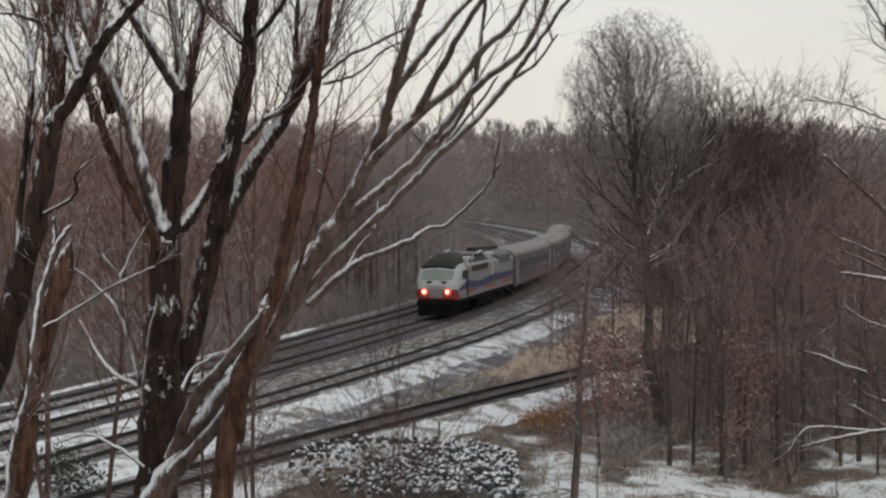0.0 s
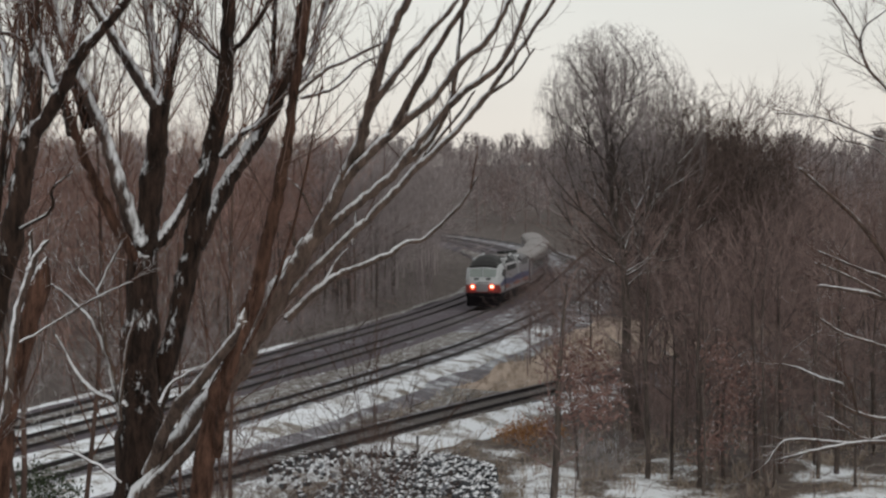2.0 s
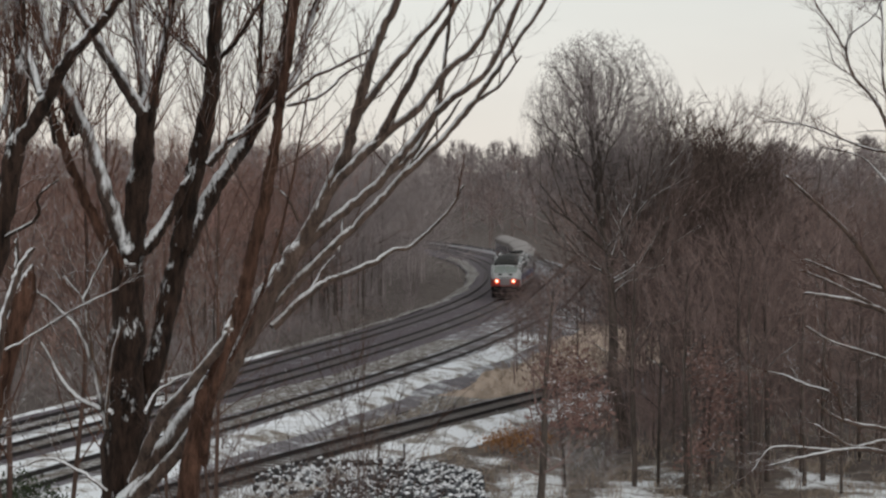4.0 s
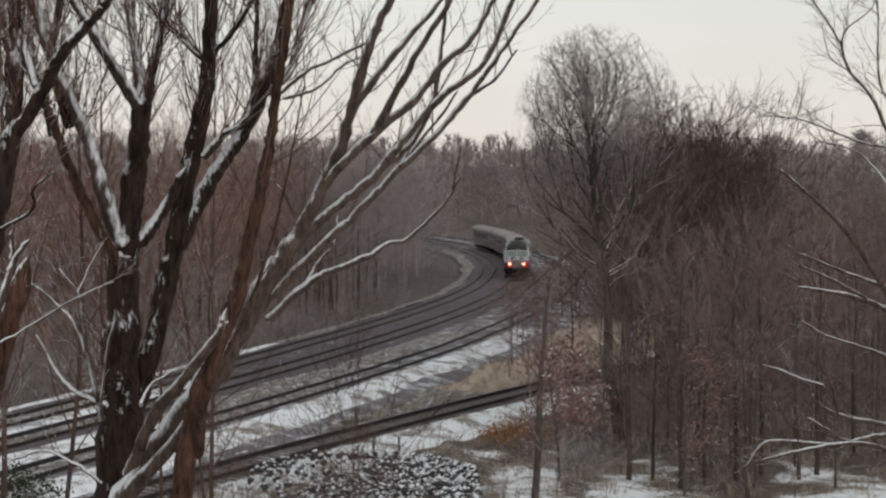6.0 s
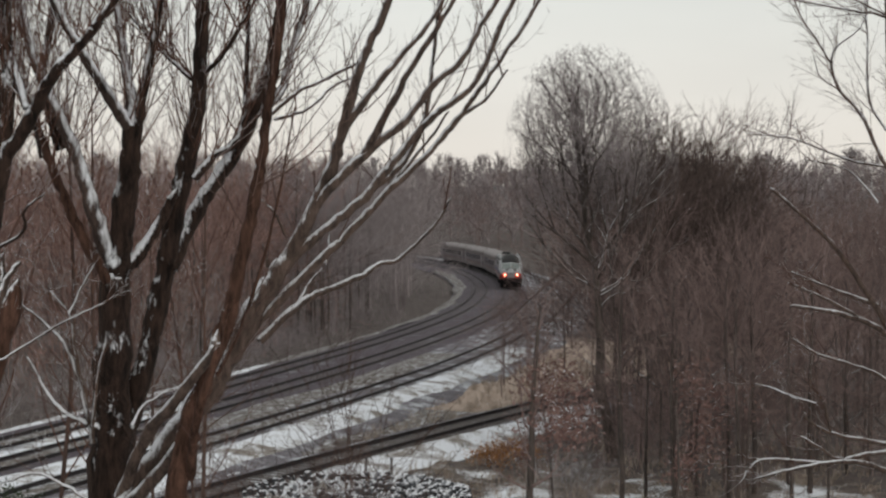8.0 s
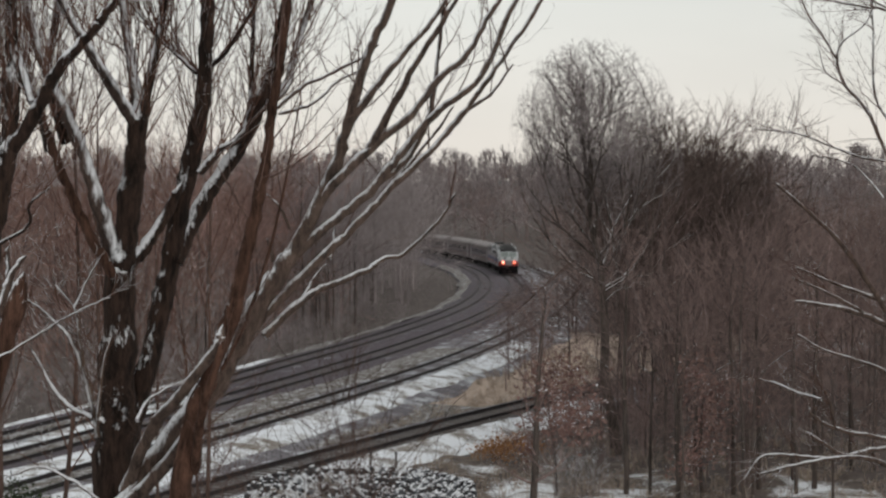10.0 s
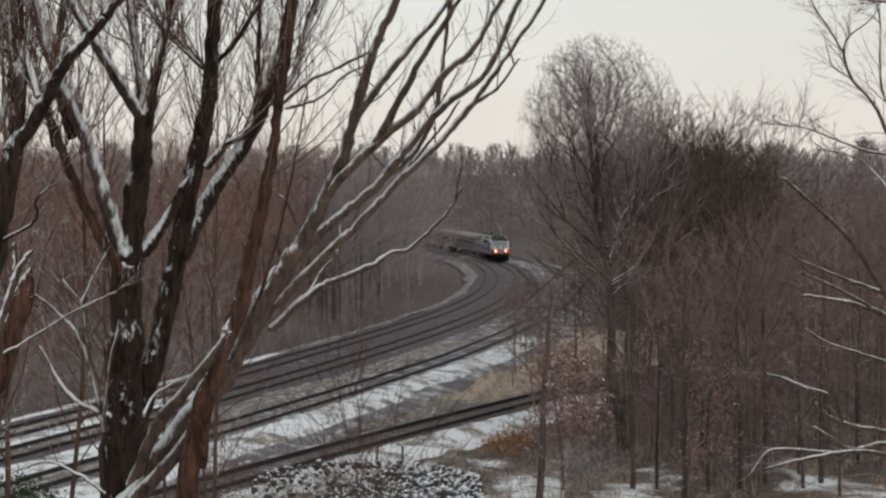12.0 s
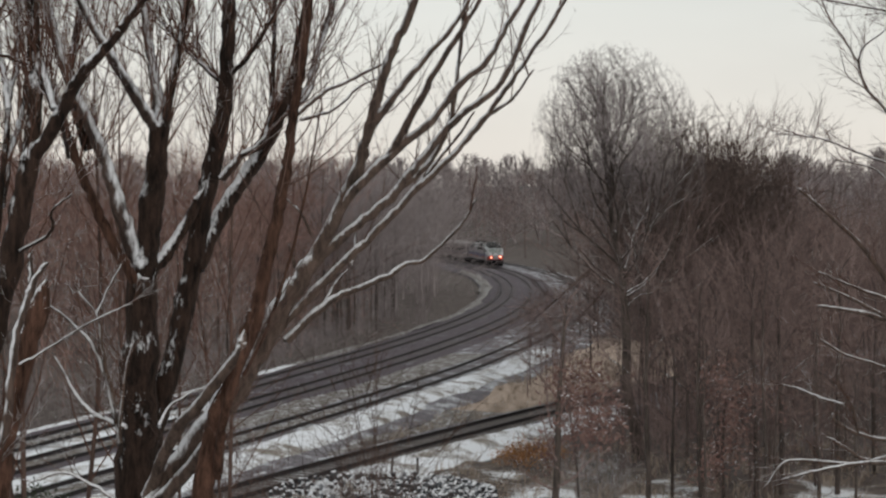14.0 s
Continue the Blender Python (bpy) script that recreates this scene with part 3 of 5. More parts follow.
SAPLING = [tree_arrays(450 + k, 9.5, 0.045, kids=(18, 5, 4), ratio=(0.32, 0.45, 0.5), angle=(32, 32, 32), tip=0.0035, bare=0.3, fine=1, lean=0.06) for k in range(4)]


def skyline(rng, x, y, tall, lo, hi):
    """The scale that brings a tree's top to an even canopy, seen lo to hi degrees above eye level."""
    up = lo + (hi - lo) * rng.random() ** 1.6
    top = EYE + math.hypot(x, y) * math.tan(radians(up)) - float(ground_height(np.array(x), np.array(y)))
    return min(max(top / tall, 0.35), 1.75)


def near_wood(spots, protos, label, group, bark_m, twig_m, seed, lo, hi, canopy=None):
    rng = np.random.default_rng(seed)
    made = []
    for p_ in protos:
        made.append(None)
    for x, y in spots:
        k = int(rng.integers(len(protos)))
        s = skyline(rng, x, y, 14.0, *canopy) if canopy else lo + (hi - lo) * rng.random()
        m = Matrix.Translation((x, y, float(ground_height(np.array(x), np.array(y))))) @ Matrix.Rotation(rng.random() * 6.28, 4, "Z")
        if made[k] is None:
            made[k] = tree_thing(protos[k], m, label, group, bark_m, twig_m)
            made[k].scale = (s, s, s)
            t = made[k]
        else:
            t = copy_thing(made[k], m)
            t.scale = (s, s, s)


def far_wood(name, spots, protos, label, bark_m, seed, lo, hi, canopy=None):
    rng = np.random.default_rng(seed)
    b = Bundle()
    for x, y in spots:
        a0, a1 = protos[int(rng.integers(len(protos)))]
        s = skyline(rng, x, y, 14.0, *canopy) if canopy else lo + (hi - lo) * rng.random()
        a = rng.random() * 6.28
        rot = np.array([[math.cos(a), -math.sin(a), 0], [math.sin(a), math.cos(a), 0], [0, 0, 1]]) * s
        z = float(ground_height(np.array(x), np.array(y)))
        for v, f in (a0, a1):
            b.add(v @ rot.T + (x, y, z), f)
    return tagged(solid(name, b.mesh(name), bark_m), label, "woods", kind="stuff")


def scatter(count, d0, d1, keep, seed, a0=-19.0, a1=19.0):
    """Spots spread evenly over the fan in front of the camera, where keep(x, y) allows."""
    rng = np.random.default_rng(seed)
    out = []
    tries = 0
    while len(out) < count and tries < count * 60:
        tries += 1
        y = math.sqrt(d0 ** 2 + (d1 ** 2 - d0 ** 2) * rng.random())
        x = y * math.tan(radians(a0 + (a1 - a0) * rng.random()))
        if keep(x, y):
            out.append((x, y))
    return out


def inside(x, y):
    return x < float(line_x(np.array(y))) - 11.0 and not (x > 0.012 * y and y < 310)


def outside(x, y):
    return x > float(line_x(np.array(y))) + 9.0


def spur_right(x, y):
    return x > float(spur_x(np.array(y))) + 4.5 and x > 0.093 * y


near_wood(scatter(48, 76, 150, lambda x, y: inside(x, y) and x < -0.06 * y, 1), SLIM, "slim bare brown tree in the woods behind the tracks", "woods inside the bend", M["forest_bark"], M["warm_twig"], 1, 0.85, 1.22, (1.2, 4.4))
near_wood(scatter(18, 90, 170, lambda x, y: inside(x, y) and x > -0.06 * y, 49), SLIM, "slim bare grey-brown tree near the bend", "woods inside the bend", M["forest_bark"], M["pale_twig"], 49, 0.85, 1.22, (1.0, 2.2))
near_wood(scatter(64, 54, 100, lambda x, y: spur_right(x, y) and x > 0.125 * y and not (0.105 < x / y < 0.165 and y < 68), 2), SLIM + FULL, "bare grey-brown tree in a dense thicket", "woods beside the siding", M["forest_bark"], M["forest_twig"], 2, 0.55, 0.95)
near_wood(scatter(46, 96, 190, lambda x, y: outside(x, y) and x > 0.10 * y, 3), SLIM + FULL, "bare brown tree beside the railway bend", "woods outside the bend", M["forest_bark"], M["forest_twig"], 3, 0.7, 1.0)
# haze here comes only from the pale twig colour, none hangs in the air
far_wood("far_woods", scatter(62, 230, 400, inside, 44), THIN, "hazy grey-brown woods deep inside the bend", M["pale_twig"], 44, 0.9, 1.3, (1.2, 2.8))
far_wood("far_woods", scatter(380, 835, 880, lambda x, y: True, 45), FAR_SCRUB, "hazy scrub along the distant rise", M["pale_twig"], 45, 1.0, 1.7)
far_wood("undergrowth", scatter(170, 64, 160, lambda x, y: x < float(line_x(np.array(y))) and 7.4 < float(np.hypot(CENTRE[:, 0] - x, CENTRE[:, 1] - y).min()) < 13, 46), SCRUB, "brown scrub close beside the tracks", M["pale_twig"], 46, 0.3, 0.75)
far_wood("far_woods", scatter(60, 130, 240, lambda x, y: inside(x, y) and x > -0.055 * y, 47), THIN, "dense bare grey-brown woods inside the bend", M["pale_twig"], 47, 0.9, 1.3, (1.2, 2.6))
far_wood("far_woods", scatter(100, 100, 240, lambda x, y: inside(x, y) and x < -0.05 * y, 4), THIN, "dense bare brown woods inside the bend", M["warm_twig"], 4, 0.9, 1.3, (1.2, 2.9))
far_wood("far_woods", scatter(58, 190, 450, outside, 5, 2), THIN, "dense bare brown woods outside the bend", M["forest_twig"], 5, 0.9, 1.3, (1.1, 2.7))
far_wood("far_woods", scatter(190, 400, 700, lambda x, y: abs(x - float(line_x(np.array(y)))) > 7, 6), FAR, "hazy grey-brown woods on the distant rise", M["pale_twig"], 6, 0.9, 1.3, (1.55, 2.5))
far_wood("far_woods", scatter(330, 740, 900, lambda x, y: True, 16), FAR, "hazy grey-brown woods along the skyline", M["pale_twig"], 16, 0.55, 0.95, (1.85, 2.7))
far_wood("undergrowth", scatter(110, 66, 150, lambda x, y: inside(x, y) and x > float(line_x(np.array(y))) - 45, 7), BRUSH, "tangled brown undergrowth at the foot of the woods", M["warm_twig"], 7, 0.7, 1.5)
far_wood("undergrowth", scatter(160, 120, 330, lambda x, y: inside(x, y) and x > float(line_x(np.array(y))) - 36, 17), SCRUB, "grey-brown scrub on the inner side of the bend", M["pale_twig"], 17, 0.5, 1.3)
far_wood("undergrowth", scatter(75, 60, 105, lambda x, y: spur_right(x, y) and x > 0.12 * y, 18), SCRUB, "tangled brown scrub deep in the thicket", M["forest_twig"], 18, 0.6, 1.2)
far_wood("undergrowth", scatter(105, 50, 110, lambda x, y: spur_right(x, y), 8), BRUSH, "tangled grey-brown undergrowth under the thicket", M["forest_twig"], 8, 0.5, 1.2)
far_wood("undergrowth", scatter(70, 100, 260, lambda x, y: outside(x, y) and x > 0.062 * y, 9), BRUSH, "brown brush outside the bend", M["forest_twig"], 9, 0.7, 1.3)
near_wood(scatter(13, 18, 30, lambda x, y: True, 10, -8.5, -0.8), STEMS, "leafless reddish-brown bush on the slope", "bushes on the slope", M["bush_twig"], M["bush_twig"], 10, 0.75, 1.15)

# the tall tree that stands clear of the thicket, and the dense dark one beside it
TALL = spread(9, 19.5, 0.26, 0.60, 15, 7, 66, 8, 25, 0.775, 0.0068, side=2, crook=0.12, lift=0.05, reach_=0.16, leader=0.56, bough=4, dome=(3.7, 12.2, 5.6))
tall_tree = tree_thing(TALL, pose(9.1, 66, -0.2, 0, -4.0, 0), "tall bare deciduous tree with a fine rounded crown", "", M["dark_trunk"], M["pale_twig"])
DENSE = spread(8, 18.0, 0.22, 0.36, 17, 7, 88, 8, 27, 0.775, 0.010, side=2, crook=0.15, lift=0.03, reach_=0.155, leader=0.60, bough=3, dome=(4.5, 11.0, 6.0))
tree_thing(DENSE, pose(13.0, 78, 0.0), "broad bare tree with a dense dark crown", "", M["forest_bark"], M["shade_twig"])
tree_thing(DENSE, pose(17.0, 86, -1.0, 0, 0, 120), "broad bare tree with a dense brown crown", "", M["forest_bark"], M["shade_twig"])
near_wood([(6.7, 97), (7.6, 100), (7.2, 105), (8.6, 103), (9.4, 109), (8.2, 113), (9.8, 116), (10.6, 112), (6.2, 92), (7.4, 93), (8.3, 97), (9.2, 101), (9.0, 118), (11.4, 118)], FULL, "small bare tree on the bank beside the bend", "small trees on the bank", M["forest_twig"], M["forest_twig"], 13, 0.36, 0.50)
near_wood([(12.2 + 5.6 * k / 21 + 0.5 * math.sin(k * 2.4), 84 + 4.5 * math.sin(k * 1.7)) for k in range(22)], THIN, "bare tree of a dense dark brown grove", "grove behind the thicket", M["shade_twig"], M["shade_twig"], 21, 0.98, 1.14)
far_wood("undergrowth", scatter(90, 100, 230, lambda x, y: x < float(line_x(np.array(y))) - 9.5 and 8.8 < float(np.hypot(CENTRE[:, 0] - x, CENTRE[:, 1] - y).min()) < 17, 22), SCRUB, "low grey-brown scrub along the snowy edge of the bend", M["pale_twig"], 22, 0.3, 0.6)
far_wood("undergrowth", scatter(16, 53, 60, lambda x, y: True, 48, 4.6, 8.0), BRUSH, "tangled low brush dusted with snow", M["frosted_twig"], 48, 0.28, 0.5)
near_wood([(8.2, 57), (9.15, 57.5), (9.9, 56), (10.4, 58), (12.1, 57), (13.3, 58), (14.4, 57), (11.3, 60), (15.6, 59)], POLE, "dark-trunked bare tree at the front of the thicket", "woods beside the siding", M["forest_bark"], M["forest_twig"], 15, 0.62, 0.95)
near_wood([(16.95, 92), (18.6, 92), (20.9, 92)], SLIM, "slender bare tree that rises over the thicket", "tall trees over the thicket", M["forest_bark"], M["forest_twig"], 14, 1.22, 1.36)
near_wood([(15.2, 88), (16.4, 92), (17.8, 90), (20.6, 95), (23.0, 96), (25.2, 98), (14.0, 93)], SLIM + FULL, "tall bare tree that rises over the thicket", "tall trees over the thicket", M["forest_bark"], M["forest_twig"], 12, 0.8, 0.95)

# ---- the trees close by ----
GROWN = {}


def thing(name, label, category, mat):
    root = tagged(new(name), label, category)
    GROWN[root.name] = (mat, [], np.random.default_rng(len(GROWN) + 50))
    return root


def limb(root, r0, r1, *pts, bark_m=None):
    """A limb through a few places, rounded, knobbly and tapered."""
    mat, lines, rng = GROWN[root.name]
    p = np.array(pts, float)
    n = len(p)
    ext = np.concatenate([[2 * p[0] - p[1]], p, [2 * p[-1] - p[-2]]])
    steps = 6
    out = []
    for i in range(n - 1):
        a, b_, c, d = ext[i:i + 4]
        for t in np.arange(steps) / steps:
            out.append(0.5 * (2 * b_ + (c - a) * t + (2 * a - 5 * b_ + 4 * c - d) * t * t + (3 * b_ - a - 3 * c + d) * t ** 3))
    out.append(p[-1])
    out = np.array(out)
    rad = np.linspace(r0, r1, len(out))
    out[1:-1] += rng.normal(size=(len(out) - 2, 3)) * (rad[1:-1, None] * 0.06 + 0.0025)
    rad = rad * (1 + rng.normal(size=len(rad)) * 0.07)
    v, f = tube(out, rad, 10 if r0 > 0.04 else 7)
    cap = Bundle()
    cap.add(v, f)
    s = 10 if r0 > 0.04 else 7
    ahead = (out[-1] - out[-2]) / np.linalg.norm(out[-1] - out[-2])
    cap.tube([out[-1], out[-1] + ahead * rad[-1] * 1.6, out[-1] + ahead * rad[-1] * 2.8], [rad[-1], rad[-1] * 0.6, 0.001], s)
    solid("trunk" if r0 > 0.1 else "limb", cap.mesh("limb"), bark_m or mat, root, smooth=True)
    lines.append((out, rad))


def twigs(root, per_metre, length, twig_m, seed, up=0.5, r=0.006, top=9.0, side=0.0):
    """Fine twigs that spring from all limbs of a tree above a given height."""
    lines = GROWN[root.name][1]
    rng = np.random.default_rng(seed)
    b = (Bundle(), Bundle())
    o = dict(crook=0.13, lift=up * 0.22, tip=0.0022, levels=3, kids=(0, 4, 3), bare=0.2, angle=(40, 36, 36), ratio=(0.5, 0.55, 0.5))
    for out, rad in lines:
        seg = np.linalg.norm(np.diff(out, axis=0), axis=1)
        total = seg.sum()
        for _ in range(rng.poisson(total * per_metre)):
            i = int(rng.integers(1, len(out) - 1))
            if out[i][2] < top or rad[i] > 0.14:
                continue
            axis = (out[i + 1] - out[i]) / (seg[i] + 1e-9)
            d = axis * 0.75 + rng.normal(size=3) * (0.5, 0.35, 0.3) + (side, 0, up * 0.5)
            d /= np.linalg.norm(d)
            branch(b, rng, out[i], d, length * (0.4 + 0.9 * rng.random()), min(r * (0.7 + 0.7 * rng.random()), rad[i] * 0.7), 1, o)
    if b[1].n:
        solid("twig_spray", b[1].mesh("twig_spray"), twig_m, root)["kind"] = "stuff"


dark_tree = thing("dark_tree", "black-barked forked tree with snow plastered along its limbs", "tree", M["dark_bark"])
leaning_tree = thing("leaning_tree", "leaning bare tree whose fanned limbs carry snow", "tree", M["snowy_bark"])
red_tree = thing("red_tree", "slender reddish-brown tree wrapped in vine stems", "tree", M["red_bark"])
edge_tree = thing("edge_tree", "bare dark brown tree with a divided trunk", "tree", M["dark_bark"])
M["plastered_bark"] = bark("plastered_bark", (0.03, 0.022, 0.018), (0.13, 0.09, 0.075), 0.36, (-0.45, -0.6, 0.6), 16, 0.1, 0.25)
snowy_stem = thing("snowy_stem", "slender broken stem plastered with snow", "tree", M["plastered_bark"])
stub_tree = thing("stub_tree", "broken reddish-brown stem beside a snowy one", "tree", M["red_bark"])
shrub = thing("shrub", "bare shrub with crooked snow-covered stems", "shrub", M["shrub_bark"])
fringe_tree = thing("fringe_tree", "bare tree with drooping snow-lined branches", "tree", M["snowy_bark"])
limb(dark_tree, 0.210, 0.135, (-2.61, 14.00, 6.11), (-2.54, 14.00, 6.86), (-2.50, 14.00, 7.66), (-2.48, 14.00, 8.36), (-2.46, 14.00, 9.01))
limb(dark_tree, 0.075, 0.034, (-2.47, 14.00, 9.00), (-2.57, 13.96, 9.41), (-2.66, 13.91, 9.73), (-2.75, 13.87, 10.05), (-2.89, 13.83, 10.40), (-3.04, 13.79, 10.76), (-3.15, 13.74, 11.12), (-3.27, 13.70, 11.79), bark_m=M["snow_bark"])
limb(dark_tree, 0.115, 0.085, (-2.45, 14.00, 8.96), (-2.39, 14.00, 9.51), (-2.33, 14.00, 9.96), (-2.29, 14.00, 10.36))
limb(dark_tree, 0.058, 0.031, (-2.30, 14.00, 10.30), (-2.46, 13.81, 10.60), (-2.62, 13.62, 10.90), (-2.79, 13.50, 11.22), (-3.05, 13.50, 11.78), bark_m=M["snow_bark"])
limb(dark_tree, 0.057, 0.029, (-2.29, 14.00, 10.34), (-2.35, 14.15, 10.72), (-2.43, 14.30, 11.09), (-2.49, 14.40, 11.41), (-2.54, 14.40, 11.93), bark_m=M["snow_bark"])
limb(dark_tree, 0.051, 0.024, (-2.27, 14.00, 10.34), (-2.21, 14.07, 10.69), (-2.15, 14.15, 11.03), (-2.09, 14.20, 11.39), (-2.01, 14.20, 11.89))
limb(dark_tree, 0.050, 0.028, (-2.49, 13.90, 8.98), (-2.71, 13.94, 9.35), (-2.89, 13.99, 9.73), (-3.00, 14.03, 9.98), (-3.14, 14.07, 10.34), (-3.29, 14.11, 10.71), (-3.42, 14.16, 11.12), (-3.54, 14.20, 11.88), bark_m=M["red_bark"])
limb(dark_tree, 0.113, 0.092, (-2.63, 14.00, 6.66), (-2.42, 14.13, 7.54), (-2.24, 14.26, 8.29), (-2.13, 14.35, 8.79), (-2.05, 14.35, 9.20))
limb(dark_tree, 0.103, 0.053, (-2.06, 14.35, 9.15), (-1.96, 14.35, 9.66), (-1.84, 14.35, 10.18), (-1.76, 14.35, 10.64), (-1.72, 14.35, 11.41), (-1.70, 14.35, 11.92))
limb(dark_tree, 0.066, 0.046, (-2.44, 14.00, 9.04), (-2.26, 14.10, 9.23), (-2.09, 14.20, 9.51), (-1.99, 14.20, 9.71))
limb(dark_tree, 0.079, 0.063, (-2.03, 14.35, 9.10), (-1.83, 14.52, 9.57), (-1.61, 14.69, 9.95), (-1.40, 14.80, 10.30), (-1.26, 14.80, 10.67))
limb(dark_tree, 0.058, 0.025, (-1.26, 14.80, 10.62), (-1.17, 14.80, 10.94), (-1.08, 14.80, 11.41), (-0.99, 14.80, 11.99))
limb(dark_tree, 0.049, 0.022, (-1.29, 14.80, 10.51), (-1.06, 14.91, 10.74), (-0.98, 15.03, 11.07), (-0.86, 15.10, 11.45), (-0.70, 15.10, 12.05), bark_m=M["snow_bark"])
limb(dark_tree, 0.042, 0.017, (-1.80, 14.35, 9.90), (-1.62, 14.42, 10.12), (-1.42, 14.50, 10.26), (-1.36, 14.57, 10.60), (-1.33, 14.60, 11.34), (-1.31, 14.60, 11.96))
limb(dark_tree, 0.025, 0.010, (-1.72, 14.35, 10.84), (-1.55, 14.27, 10.99), (-1.34, 14.20, 11.29), (-1.01, 14.20, 11.89))
limb(dark_tree, 0.026, 0.008, (-1.74, 14.35, 10.74), (-1.98, 14.43, 10.95), (-2.25, 14.50, 11.22), (-2.83, 14.50, 11.94))
limb(leaning_tree, 0.115, 0.105, (-2.63, 13.40, 6.49), (-2.36, 13.40, 7.02), (-2.01, 13.40, 7.52), (-1.66, 13.40, 7.99))
limb(leaning_tree, 0.115, 0.077, (-1.67, 13.40, 7.97), (-1.38, 13.40, 8.41), (-1.11, 13.40, 8.91), (-0.87, 13.40, 9.23))
limb(leaning_tree, 0.061, 0.030, (-0.89, 13.40, 9.19), (-0.69, 13.35, 9.60), (-0.50, 13.30, 10.02), (-0.39, 13.25, 10.41), (-0.26, 13.20, 10.85), (-0.08, 13.20, 11.25), (0.10, 13.20, 11.73))
limb(leaning_tree, 0.048, 0.019, (-0.92, 13.40, 9.16), (-0.59, 13.42, 9.44), (-0.24, 13.44, 9.73), (0.05, 13.46, 10.08), (0.36, 13.49, 10.42), (0.70, 13.50, 10.69), (0.95, 13.50, 11.25), (1.25, 13.50, 11.78))
limb(leaning_tree, 0.046, 0.019, (-0.93, 13.40, 9.20), (-0.61, 13.31, 9.70), (-0.26, 13.23, 10.06), (0.10, 13.14, 10.35), (0.35, 13.06, 10.66), (0.56, 13.00, 10.83), (0.76, 13.00, 11.18), (1.07, 13.00, 11.69))
limb(leaning_tree, 0.038, 0.015, (-0.40, 13.26, 10.31), (-0.16, 13.24, 10.63), (0.05, 13.22, 10.87), (0.33, 13.20, 11.21), (0.61, 13.20, 11.73))
limb(leaning_tree, 0.037, 0.015, (-0.26, 13.23, 10.06), (-0.04, 13.07, 10.44), (0.16, 12.91, 10.78), (0.40, 12.80, 11.15), (0.69, 12.80, 11.66))
limb(leaning_tree, 0.044, 0.016, (-1.32, 13.40, 8.47), (-1.03, 13.45, 8.79), (-0.67, 13.50, 9.15), (-0.36, 13.55, 9.44), (-0.09, 13.60, 9.73), (0.32, 13.65, 10.12), (0.59, 13.70, 10.44), (0.89, 13.70, 10.86), (1.16, 13.70, 11.25), (1.51, 13.70, 11.81))
limb(leaning_tree, 0.039, 0.010, (-1.15, 13.42, 8.50), (-0.83, 13.50, 8.79), (-0.67, 13.58, 8.89), (-0.30, 13.66, 9.03), (-0.14, 13.75, 9.14), (0.03, 13.80, 9.18), (0.34, 13.80, 9.46), (0.49, 13.80, 9.70))
limb(leaning_tree, 0.020, 0.007, (-0.83, 13.50, 8.79), (-0.74, 13.72, 8.97), (-0.64, 13.80, 9.09))
limb(leaning_tree, 0.029, 0.012, (-0.19, 13.45, 9.77), (0.08, 13.49, 10.02), (0.26, 13.54, 10.38), (0.33, 13.58, 10.82), (0.38, 13.60, 11.26), (0.42, 13.60, 11.79))
limb(leaning_tree, 0.020, 0.010, (-0.12, 13.60, 9.69), (0.08, 13.75, 9.95), (0.33, 13.90, 10.25), (0.47, 13.90, 10.46))
limb(leaning_tree, 0.020, 0.010, (0.59, 13.70, 10.43), (0.79, 13.70, 10.56), (0.98, 13.70, 10.81))
limb(leaning_tree, 0.020, 0.007, (-0.59, 13.51, 9.15), (-0.56, 13.65, 9.30), (-0.57, 13.70, 9.44))
limb(leaning_tree, 0.019, 0.007, (-1.07, 13.40, 9.13), (-1.08, 13.40, 9.22), (-1.11, 13.40, 9.31))
limb(leaning_tree, 0.014, 0.007, (-0.92, 13.37, 9.40), (-1.00, 13.39, 9.57), (-1.11, 13.40, 9.69))
limb(leaning_tree, 0.020, 0.010, (-1.06, 13.80, 10.45), (-0.83, 13.80, 10.64), (-0.61, 13.80, 10.74), (-0.32, 13.80, 10.89), (-0.19, 13.80, 10.99))
limb(leaning_tree, 0.018, 0.008, (-1.04, 13.80, 10.40), (-0.76, 13.95, 10.50), (-0.52, 14.10, 10.72), (-0.35, 14.10, 10.79))
limb(red_tree, 0.101, 0.069, (-1.86, 12.80, 6.54), (-1.79, 12.80, 7.12), (-1.69, 12.80, 7.79), (-1.53, 12.80, 8.25), (-1.33, 12.80, 8.78))
limb(red_tree, 0.062, 0.023, (-1.33, 12.80, 8.77), (-1.23, 12.80, 9.21), (-1.14, 12.80, 9.65), (-1.06, 12.80, 10.03), (-1.01, 12.80, 10.42), (-0.94, 12.80, 10.83), (-0.89, 12.80, 11.20), (-0.84, 12.80, 11.66))
limb(red_tree, 0.020, 0.006, (-1.44, 12.80, 8.27), (-1.22, 12.90, 8.73), (-0.99, 13.00, 9.51), (-0.81, 13.00, 10.44))
limb(red_tree, 0.044, 0.027, (-1.66, 12.80, 7.45), (-1.56, 12.50, 7.95), (-1.39, 12.40, 8.49))
limb(leaning_tree, 0.058, 0.036, (-2.32, 13.40, 7.19), (-2.05, 13.10, 7.75), (-1.76, 12.80, 8.09), (-1.45, 12.60, 8.47), (-1.42, 12.60, 8.56))
limb(leaning_tree, 0.070, 0.046, (-2.41, 13.40, 6.97), (-1.84, 13.10, 7.57), (-1.62, 13.00, 8.02))
